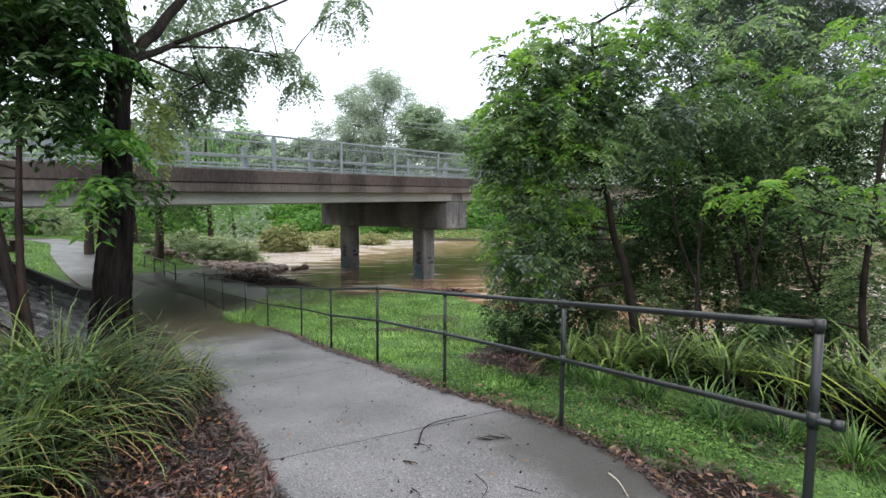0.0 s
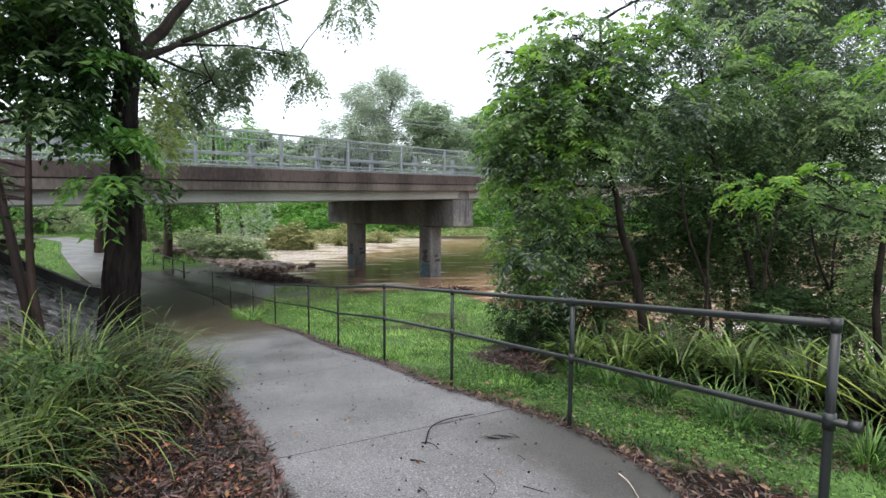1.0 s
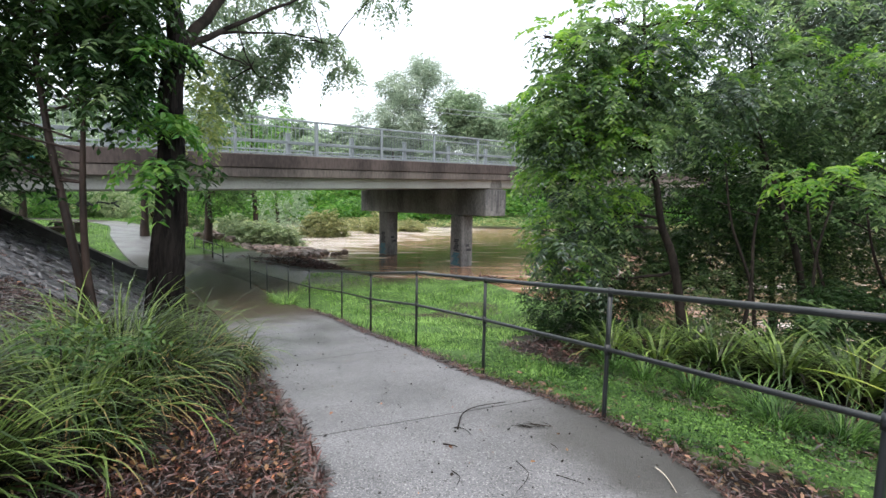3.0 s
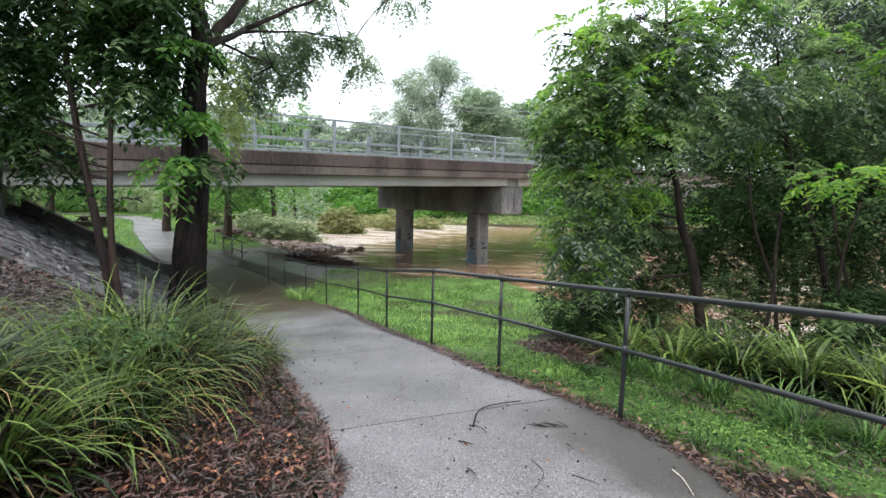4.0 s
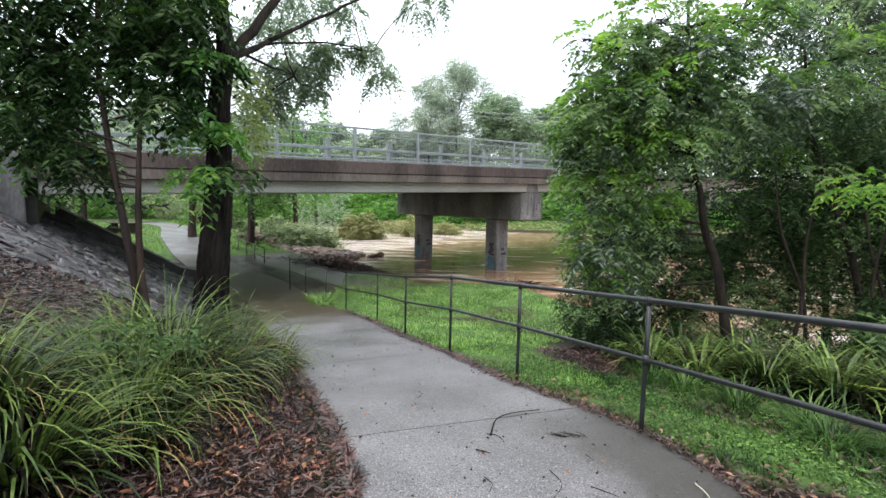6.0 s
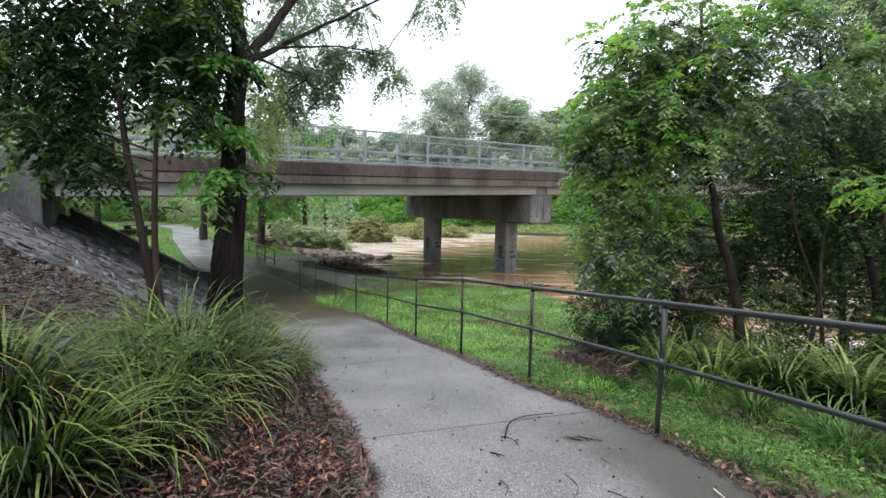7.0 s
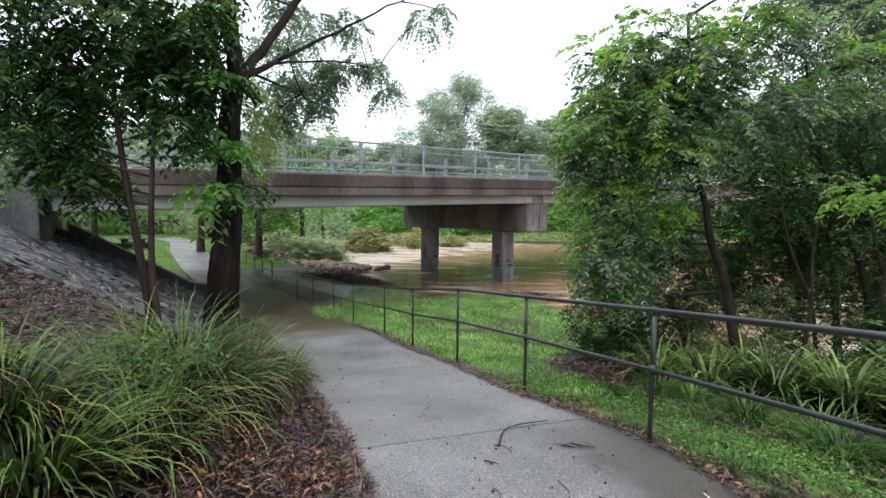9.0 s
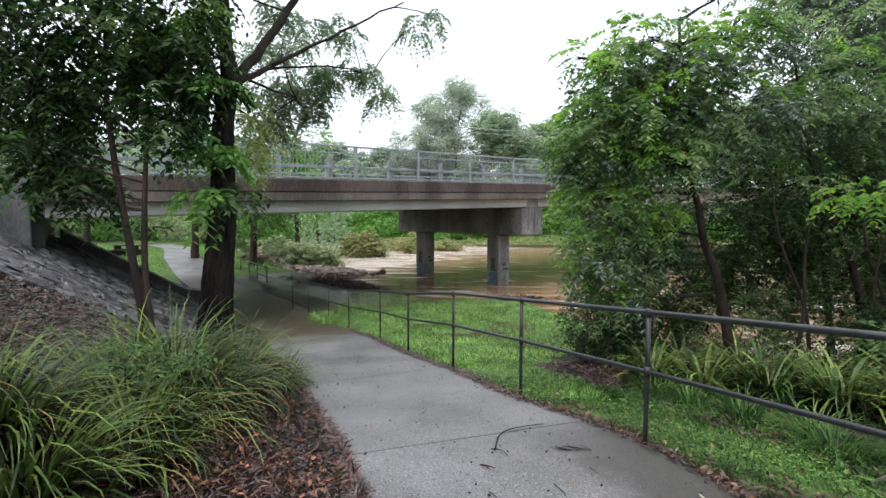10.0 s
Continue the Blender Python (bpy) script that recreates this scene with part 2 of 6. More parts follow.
lk.new(wob.outputs[0], silt.inputs["Value"])
dry = n.new("ShaderNodeMapRange")
dry.inputs["From Min"].default_value, dry.inputs["From Max"].default_value = 27.5, 25.5
lk.new(dv.outputs["Value"], dry.inputs["Value"])
both = n.new("ShaderNodeMath")
both.operation = "MULTIPLY"
lk.new(silt.outputs[0], both.inputs[0])
lk.new(dry.outputs[0], both.inputs[1])
under = path_mix(both.outputs[0], under, (0.05, 0.036, 0.027))
# soil trodden over the edge beside the verge
edge_dot = n.new("ShaderNodeVectorMath")
edge_dot.operation = "DOT_PRODUCT"
lk.new(geo.outputs["Position"], edge_dot.inputs[0])
edge_dot.inputs[1].default_value = (0.888, 0.46, 0)
edge_wob = n.new("ShaderNodeMath")
edge_wob.operation = "MULTIPLY_ADD"
lk.new(path_noise(3.0, 0.3, 0.7, 6), edge_wob.inputs[0])
edge_wob.inputs[1].default_value = 0.35
lk.new(edge_dot.outputs["Value"], edge_wob.inputs[2])
trod, trod_end, trodden = n.new("ShaderNodeMapRange"), n.new("ShaderNodeMapRange"), n.new("ShaderNodeMath")
trod.inputs["From Min"].default_value, trod.inputs["From Max"].default_value, trod.inputs["To Max"].default_value = 2.05, 2.5, 0.7
lk.new(edge_wob.outputs[0], trod.inputs["Value"])
trod_end.inputs["From Min"].default_value, trod_end.inputs["From Max"].default_value = 3.3, 2.3
lk.new(dv.outputs["Value"], trod_end.inputs["Value"])
trodden.operation = "MULTIPLY"
lk.new(trod.outputs[0], trodden.inputs[0])
lk.new(trod_end.outputs[0], trodden.inputs[1])
under = path_mix(trodden.outputs[0], under, (0.036, 0.034, 0.028))
lk.new(under, n["Principled BSDF"].inputs["Base Color"])
rr = n.new("ShaderNodeMapRange")
lk.new(damp, rr.inputs["Value"])
rr.inputs["To Min"].default_value, rr.inputs["To Max"].default_value = 0.5, 0.3
wet = n.new("ShaderNodeMix")
lk.new(both.outputs[0], wet.inputs[0])
lk.new(rr.outputs[0], wet.inputs[2])
wet.inputs[3].default_value = 0.42
lk.new(wet.outputs[0], n["Principled BSDF"].inputs["Roughness"])

L_BIG = leafy("broad_green_leaves", (0.085, 0.15, 0.06), (0.21, 0.31, 0.13), 0.33, 0.55, 0.5, 0.5)
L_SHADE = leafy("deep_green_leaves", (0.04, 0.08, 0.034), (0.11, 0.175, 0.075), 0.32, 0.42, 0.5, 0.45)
L_GLOSS = leafy("blue_green_glossy_leaves", (0.045, 0.075, 0.052), (0.11, 0.155, 0.105), 0.22, 0.25, 0.5, 0.8)
L_PARK = leafy("deep_green_park_leaves", (0.045, 0.10, 0.03), (0.12, 0.21, 0.07), 0.4, 0.45, 0.5, 0.3)
L_DARK = leafy("dark_glossy_leaves", (0.012, 0.032, 0.010), (0.042, 0.083, 0.026), 0.36, 0.24, 0.55, 0.16)
L_LIME = leafy("young_lime_leaves", (0.10, 0.21, 0.035), (0.20, 0.35, 0.075), 0.35, 0.55)
L_YOUNG = leafy("yellow_green_leaves", (0.14, 0.19, 0.06), (0.28, 0.34, 0.13), 0.4, 0.45)
L_FEATHER = leafy("fine_grey_green_leaves", (0.10, 0.15, 0.09), (0.21, 0.27, 0.17), 0.5, 0.62)
# Distance haze is mixed into these two pale leaf colours.
L_FAR = leafy("haze_tinted_far_leaves", (0.26, 0.32, 0.25), (0.38, 0.45, 0.35), 0.6, 0.3)
L_FARD = leafy("haze_tinted_dense_leaves", (0.22, 0.30, 0.20), (0.34, 0.43, 0.29), 0.6, 0.35)
L_VINE = leafy("bright_vine_leaves", (0.06, 0.16, 0.03), (0.14, 0.29, 0.06), 0.5, 0.4)
L_STRAP = leafy("strap_leaves", (0.010, 0.03, 0.006), (0.12, 0.185, 0.045), 0.36, 0.12, 0.85, 0.22)
L_STRAPD = leafy("dark_strap_leaves", (0.008, 0.024, 0.005), (0.13, 0.205, 0.05), 0.32, 0.12, 0.9, 0.28)
L_CASU = leafy("dark_casuarina_needles", (0.035, 0.06, 0.035), (0.09, 0.13, 0.08), 0.5, 0.3, 0.4, 0.2)
L_SPEAR = leafy("yellow_green_spear_leaves", (0.12, 0.19, 0.03), (0.24, 0.31, 0.06), 0.35, 0.3, 0.4, 0.3)
L_DRY = leafy("dry_straw_blades", (0.26, 0.17, 0.06), (0.42, 0.32, 0.14), 0.5, 0.25, 0.3)
# Near-black so the shade in a clump's hollows is part of the colour.
L_THATCH = leafy("shade_black_thatch", (0.004, 0.004, 0.003), (0.018, 0.015, 0.009), 0.7, 0.03, 0.5, 0.08)
L_WEED = leafy("dark_lawn_weeds", (0.014, 0.045, 0.010), (0.085, 0.175, 0.04), 0.42, 0.22, 0.9, 0.22)
L_LAWN = leafy("lawn_blades", (0.11, 0.22, 0.055), (0.27, 0.42, 0.15), 0.42, 0.45, 0.75, 0.3)
L_SHRUB = leafy("pale_shrub_leaves", (0.20, 0.26, 0.14), (0.36, 0.43, 0.25), 0.5, 0.4)
L_REED = leafy("flattened_reeds", (0.18, 0.21, 0.08), (0.34, 0.34, 0.16), 0.5, 0.3)

# ---- the lie of the land ----
O, ALONG, ACROSS = arr(0.45, 2.4), arr(-0.46, 0.888), arr(0.888, 0.46)
BR_A, BR_U, BR_V = arr(4.16, 23.01), arr(0.760, 0.650), arr(-0.650, 0.760)
WATER = -1.757


def smooth(a, b, x):
    t = np.clip((x - a) / (b - a), 0, 1)
    return t * t * (3 - 2 * t)


def path_z(l):
    return np.interp(l, [-6, 0, 1, 2.3, 3.8, 5.5, 7.8, 10.7, 13, 15, 20, 24, 30, 36, 60], [0.1, 0, -0.11, -0.29, -0.48, -0.73, -1.03, -1.44, -1.66, -1.74, -1.742, -1.45, -1.08, -0.9, -0.1])


def path_m(l):
    """How far the path's centre lies across the slope, for a place along it."""
    return np.interp(l, [-12, -4.7, -2.2, -0.05, 1.1, 2.4, 4.0, 10.7, 15.5, 20.4, 22.1, 26.4, 33.4, 38.2, 45, 60], [-5.3, -2.4, -0.95, 0.05, 0.2, 0.25, 0.25, 0.35, 0.25, -1.1, -1.87, -2.6, -3.46, -4.6, -6.5, -14])


def crossfall(l):
    """How far the path leans towards the lawn, from edge to edge."""
    return np.interp(l, [-3, 1, 2.3, 3.8, 5.7, 8], [0.12, 0.12, 0.10, 0.055, 0.035, 0])


def top_z(x, y):
    """The height of the path's surface carried on sideways."""
    dx, dy = np.asarray(x, float) - O[0], np.asarray(y, float) - O[1]
    l, m = dx * ALONG[0] + dy * ALONG[1], dx * ACROSS[0] + dy * ACROSS[1]
    return path_z(l) - crossfall(l) * np.clip((m - path_m(l) + 1.03) / 2.06, 0, 1)


def ground_z(x, y):
    """The height of the ground, for arrays."""
    x, y = np.asarray(x, float), np.asarray(y, float)
    dx, dy = x - O[0], y - O[1]
    l, m = dx * ALONG[0] + dy * ALONG[1], dx * ACROSS[0] + dy * ACROSS[1]
    q = (x - BR_A[0]) * BR_V[0] + (y - BR_A[1]) * BR_V[1]
    z = top_z(x, y)
    # the bank to the left, up to the road
    up = np.clip(path_m(l) - m - 1.3, 0, 60)
    rise = np.where(up < 1.2, 0.25 * up, 0.3 + 0.62 * (up - 1.2))
    cap = 2.3 - z
    sb = (x - BR_A[0]) * BR_U[0] + (y - BR_A[1]) * BR_U[1]
    rise = np.minimum(rise, cap) * (1 - smooth(11, 16, q)) * (1 - smooth(5.05, 5.6, q) * smooth(-19.8, -19.0, sb))
    z = z + rise
    # the lawn falls to the creek
    bank = np.interp(l, [-40, 8, 12.5, 15, 20, 27, 40, 90], [8.5, 8.5, 8.6, 5.2, 4.6, 1.6, -1, -14])
    right = m - path_m(l) + 0.35
    fall = np.clip(right - 1.3, 0, None) * 0.13 * (1 - smooth(11, 15, l))
    zr = np.maximum(z - fall, -1.52)
    zr = np.where((right > 1.3) & (z < -1.52), np.minimum(z + 0.28 * smooth(1.3, 2.6, right), -1.5), zr)
    over = m - bank
    bed = -1.5 - 0.5 * np.clip(over, 0, 5)
    z = np.where(over > 0, np.minimum(zr, bed), np.where(right > 1.3, zr, z))
    # the far bank
    far = y - (58 + 0.12 * x) + 3 * np.sin(x * 0.13)
    side = np.clip(np.abs(x - 10) - 150, 0, None)
    z = np.where((far > -6) & (y > 40), np.maximum(z, np.interp(far, [-6, 0, 8, 16, 40], [-3.5, -1.8, -1.0, 2.2, 4.0])), z)
    z = np.where(side > 0, np.maximum(z, np.minimum(-3 + side * 0.1, 4.0)), z)
    return z


def on_ground(x, y, up=0.0):
    return np.stack([x, y, ground_z(x, y) + up], -1)


def gz(x, y):
    return float(ground_z(x, y))


# the centre line of the footpath
CENTRE = curve_points([(0.45, -9), (0.56, -3), (0.56, 0), (0.50, 2.3), (0.14, 3.45), (-0.42, 4.62), (-1.16, 6.05), (-1.95, 7.6), (-2.9, 9.6), (-4.15, 12.1), (-5.7, 14.7), (-7.7, 17.7), (-9.9, 20.0), (-11.8, 21.6), (-14.5, 24.8), (-18.5, 30.2), (-21.2, 34.4), (-23.2, 37.0), (-26.5, 39.2), (-31, 39.8), (-40, 39)], 420)
SEG = np.linalg.norm(np.diff(CENTRE, axis=0), axis=1)
RUN = np.concatenate([[0], np.cumsum(SEG)])


def flare(y):
    """How far the path widens on the side of the lawn, by the y of its centre."""
    return np.interp(y, [2.4, 3.3, 3.9, 4.5], [0.24, 0.19, 0.08, 0])


def path_at(run, off):
    """A place on the footpath, off metres to the right of its centre."""
    run = np.asarray(run, float)
    x, y = np.interp(run, RUN, CENTRE[:, 0]), np.interp(run, RUN, CENTRE[:, 1])
    e = 0.15
    dx = np.interp(run + e, RUN, CENTRE[:, 0]) - np.interp(run - e, RUN, CENTRE[:, 0])
    dy = np.interp(run + e, RUN, CENTRE[:, 1]) - np.interp(run - e, RUN, CENTRE[:, 1])
    n = np.hypot(dx, dy)
    off = off + flare(y) * (np.asarray(off) > 0.9)
    px, py = x + off * dy / n, y - off * dx / n
    l = (x - O[0]) * ALONG[0] + (y - O[1]) * ALONG[1]
    return np.stack([px, py, path_z(l) - crossfall(l) * np.minimum(off + 1.03, 2.06) / 2.06 + 0.02 + 0 * px], -1)


def path_gap(x, y):
    """How far a place lies from the centre line (right is positive), and the run along it."""
    x, y = np.atleast_1d(x), np.atleast_1d(y)
    d = np.hypot(x[:, None] - CENTRE[None, ::2, 0], y[:, None] - CENTRE[None, ::2, 1])
    i = d.argmin(1)
    c, t = CENTRE[::2], unit(np.gradient(CENTRE[::2], axis=0))
    s = (x - c[i, 0]) * t[i, 1] - (y - c[i, 1]) * t[i, 0]
    g = np.sign(s) * d.min(1)
    return g - flare(c[i, 1]) * (g > 0.5), RUN[::2][i]


RUN0 = float(path_gap(arr(0.14), arr(3.46))[1][0])  # the joint beside the bent twig

# ---- ground, water ----


def warped(near, far, n):
    """Grid lines, close together near zero and far apart towards the horizon."""
    t = np.linspace(-1, 1, n)
    return near * t + np.sign(t) * far * np.abs(t) ** 7


gx, gy = warped(26, 1500, 330) - 2, warped(30, 1500, 330) + 12
X, Y = np.meshgrid(gx, gy, indexing="ij")
Zg = ground_z(X.ravel(), Y.ravel())
near = np.hypot(X.ravel() + 3, Y.ravel() - 10) < 55
gap = np.full(Zg.shape, 99.0)
gap[near] = path_gap(X.ravel()[near], Y.ravel()[near])[0]
Zg -= 0.07 * (np.abs(gap) < 1.05)
for f_, a_ in ((0.9, 0.02), (0.23, 0.05)):
    Zg += a_ * np.sin(X.ravel() * f_ * 2.1 + 1.3) * np.sin(Y.ravel() * f_ * 1.7) * (np.abs(gap) > 1.3) * (np.hypot(X.ravel(), Y.ravel()) > 6)
i, j = np.meshgrid(np.arange(329), np.arange(329), indexing="ij")
quads = np.stack([i * 330 + j, (i + 1) * 330 + j, (i + 1) * 330 + j + 1, i * 330 + j + 1], -1).reshape(-1, 4)
me = raw_mesh("ground", np.stack([X.ravel(), Y.ravel(), Zg], -1), quads, True)
# where the cover changes: red is bark mulch, green is dark mud brown, also beneath the deck
dx, dy = X.ravel() - O[0], Y.ravel() - O[1]
gl, gm = dx * ALONG[0] + dy * ALONG[1], dx * ACROSS[0] + dy * ACROSS[1]
gmp = gm - path_m(gl)
mulch = (1 - smooth(-1.15, -0.8, gmp)) * (1 - smooth(13, 20, gl))
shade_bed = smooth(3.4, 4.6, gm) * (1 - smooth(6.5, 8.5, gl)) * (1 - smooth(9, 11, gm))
silt = np.clip(smooth(12.5, 14.5, gl) * (1 - smooth(19, 25, gl)) * smooth(-4, -1, gm), 0, 1)
edge = Zg < -1.56
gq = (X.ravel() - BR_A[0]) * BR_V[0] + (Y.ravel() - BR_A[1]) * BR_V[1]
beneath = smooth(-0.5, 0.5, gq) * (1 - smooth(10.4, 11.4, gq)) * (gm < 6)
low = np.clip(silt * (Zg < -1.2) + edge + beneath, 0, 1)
col = me.color_attributes.new("cover", "FLOAT_COLOR", "POINT")
soil = 1.0 * (((X.ravel() - 2.15) / 0.6) ** 2 + ((Y.ravel() - 2.62) / 0.45) ** 2 < 1) + 1.0 * ((gap > 0.9) & (gap < 1.32) & (gl < 9)) + 1.0 * (((X.ravel() - 2.1) / 0.8) ** 2 + ((Y.ravel() - 6.9) / 1.15) ** 2 < 1)
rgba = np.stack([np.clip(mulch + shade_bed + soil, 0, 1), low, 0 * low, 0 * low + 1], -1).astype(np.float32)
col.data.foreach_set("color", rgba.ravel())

M_GROUND = material("grass_and_soil", (0.04, 0.08, 0.02), (0.09, 0.165, 0.045), 1.5, 0.8, 0.5, 40, 0.15)
n, lk = M_GROUND.node_tree.nodes, M_GROUND.node_tree.links
att = n.new("ShaderNodeVertexColor")
att.layer_name = "cover"
sep = n.new("ShaderNodeSeparateColor")
lk.new(att.outputs["Color"], sep.inputs[0])
pos = n.new("ShaderNodeNewGeometry").outputs["Position"]


def noise_ramp(scale, a, b, lo=0.4, hi=0.62):
    tex, r = n.new("ShaderNodeTexNoise"), n.new("ShaderNodeValToRGB")
    tex.inputs["Scale"].default_value, tex.inputs["Detail"].default_value = scale, 6
    lk.new(pos, tex.inputs["Vector"])
    lk.new(tex.outputs["Fac"], r.inputs["Fac"])
    r.color_ramp.elements[0].position, r.color_ramp.elements[1].position = lo, hi
    r.color_ramp.elements[0].color, r.color_ramp.elements[1].color = (*a, 1), (*b, 1)
    return r.outputs["Color"]


under = n[M_GROUND["colour"]].outputs["Color"]
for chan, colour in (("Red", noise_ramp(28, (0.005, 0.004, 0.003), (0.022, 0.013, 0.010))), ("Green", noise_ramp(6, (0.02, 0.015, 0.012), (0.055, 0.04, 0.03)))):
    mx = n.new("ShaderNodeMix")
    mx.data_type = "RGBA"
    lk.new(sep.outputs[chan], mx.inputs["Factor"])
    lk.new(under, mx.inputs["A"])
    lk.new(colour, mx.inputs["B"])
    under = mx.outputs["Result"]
lk.new(under, n["Principled BSDF"].inputs["Base Color"])
sheen = n.new("ShaderNodeMapRange")
sheen.inputs["To Min"].default_value, sheen.inputs["To Max"].default_value = 0.8, 0.3
lk.new(sep.outputs["Green"], sheen.inputs["Value"])
lk.new(sheen.outputs[0], n["Principled BSDF"].inputs["Roughness"])
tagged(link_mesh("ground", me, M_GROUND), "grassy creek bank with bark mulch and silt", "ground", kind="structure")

M_WATER = bpy.data.materials.new("muddy_flood_water")
M_WATER.use_nodes = True
n, lk = M_WATER.node_tree.nodes, M_WATER.node_tree.links
p = n["Principled BSDF"]
p.inputs["Roughness"].default_value, p.inputs["IOR"].default_value = 0.07, 1.33
geo = n.new("ShaderNodeNewGeometry")
mp = n.new("ShaderNodeMapping")
mp.inputs["Rotation"].default_value, mp.inputs["Scale"].default_value = (0, 0, radians(-25)), (0.35, 1.0, 1.0)
lk.new(geo.outputs["Position"], mp.inputs["Vector"])
foam, wave = (n.new("ShaderNodeTexNoise") for _ in range(2))
for tex, s, d in ((foam, 1.0, 12), (wave, 1.6, 5)):
    tex.inputs["Scale"].default_value, tex.inputs["Detail"].default_value = s, d
    lk.new(mp.outputs[0], tex.inputs["Vector"])
# rapids: the run upstream and left of the pier is rougher and paler
spx = n.new("ShaderNodeSeparateXYZ")
lk.new(geo.outputs["Position"], spx.inputs[0])
rap = n.new("ShaderNodeMapRange")
rap.inputs["From Min"].default_value, rap.inputs["From Max"].default_value = 30.0, 48.0
skew = n.new("ShaderNodeMath")
skew.operation = "MULTIPLY_ADD"
lk.new(spx.outputs["X"], skew.inputs[0])
skew.inputs[1].default_value = -2.4
lk.new(spx.outputs["Y"], skew.inputs[2])
lk.new(skew.outputs[0], rap.inputs["Value"])
ad = n.new("ShaderNodeMath")
ad.operation = "MULTIPLY_ADD"
lk.new(rap.outputs[0], ad.inputs[0])
ad.inputs[1].default_value = 0.20
lk.new(foam.outputs["Fac"], ad.inputs[2])
r = n.new("ShaderNodeValToRGB")
for k, (ps, c) in enumerate(((0.40, (0.21, 0.12, 0.068)), (0.57, (0.32, 0.205, 0.135)))):
    r.color_ramp.elements[k].position, r.color_ramp.elements[k].color = ps, (*c, 1)
e = r.color_ramp.elements.new(0.68)
e.color = (0.74, 0.66, 0.60, 1)
lk.new(ad.outputs[0], r.inputs["Fac"])
lk.new(r.outputs["Color"], p.inputs["Base Color"])
b = n.new("ShaderNodeBump")
b.inputs["Distance"].default_value = 0.08
st = n.new("ShaderNodeMath")
st.operation = "MULTIPLY_ADD"
lk.new(rap.outputs[0], st.inputs[0])
st.inputs[1].default_value, st.inputs[2].default_value = 1.0, 0.35
lk.new(st.outputs[0], b.inputs["Strength"])
lk.new(wave.outputs["Fac"], b.inputs["Height"])
lk.new(b.outputs[0], p.inputs["Normal"])
wx, wy = np.meshgrid(np.linspace(-170, 170, 60), np.linspace(8, 82, 40), indexing="ij")
i, j = np.meshgrid(np.arange(59), np.arange(39), indexing="ij")
wq = np.stack([i * 40 + j, (i + 1) * 40 + j, (i + 1) * 40 + j + 1, i * 40 + j + 1], -1).reshape(-1, 4)
tagged(link_mesh("water", raw_mesh("water", np.stack([wx.ravel(), wy.ravel(), 0 * wx.ravel() + WATER], -1), wq, True), M_WATER), "brown flooded creek water with pale rapids", "creek", kind="structure")

# ---- bridge ----
BR = Matrix(((BR_U[0], BR_V[0], 0, BR_A[0]), (BR_U[1], BR_V[1], 0, BR_A[1]), (0, 0, 1, 0), (0, 0, 0, 1)))  # s along, q across
GRADE, Z0 = 0.0345, 2.228  # the soffit above the pier, rising along s
TILT = Matrix(((1, 0, 0, 0), (0, 1, 0, 0), (GRADE, 0, 1, Z0), (0, 0, 0, 1)))
WIDE, S0, S1 = 10.6, -19.0, 42.0

bridge = empty("road_bridge", (0, 0, 0), "grey concrete road bridge over the flooded creek", "bridge")


def bridge_part(name, lo, hi, mat, bevel=0.02, label="", tilt=True, under=None):
    bm = box(bmesh.new(), lo, hi, BR @ TILT if tilt else BR, bevel)
    return part(name, bm, mat, under or bridge, label)


# deck edge in two courses, the slab, the girders
for q0 in (-0.32, WIDE - 0.05):
    bridge_part("deck_edge", (S0 + 0.14, q0, 0.66), (S1, q0 + 0.37, 1.08), M_FASCIA, 0.025, "brown-stained concrete deck edge")
    bridge_part("deck_lip", (S0 + 0.14, q0 + 0.03, 0.37), (S1, q0 + 0.34, 0.656), M_LIP, 0.02)
bridge_part("deck_slab", (S0 - 9, 0.055, 0.42), (S1, WIDE - 0.055, 0.95), M_PIER, 0.0)
for k in range(6):
    q0 = 0.02 + k * 1.98
    bridge_part("girder", (S0 + 0.3, q0, 0.0), (-0.78, q0 + 0.62, 0.41), M_GIRDER, 0.03, "pale grey girder")
    bridge_part("girder", (-0.72, q0, 0.0), (20, q0 + 0.62, 0.41), M_GIRDER, 0.03)
    bridge_part("girder", (20.06, q0, 0.0), (S1, q0 + 0.62, 0.41), M_GIRDER, 0.03)
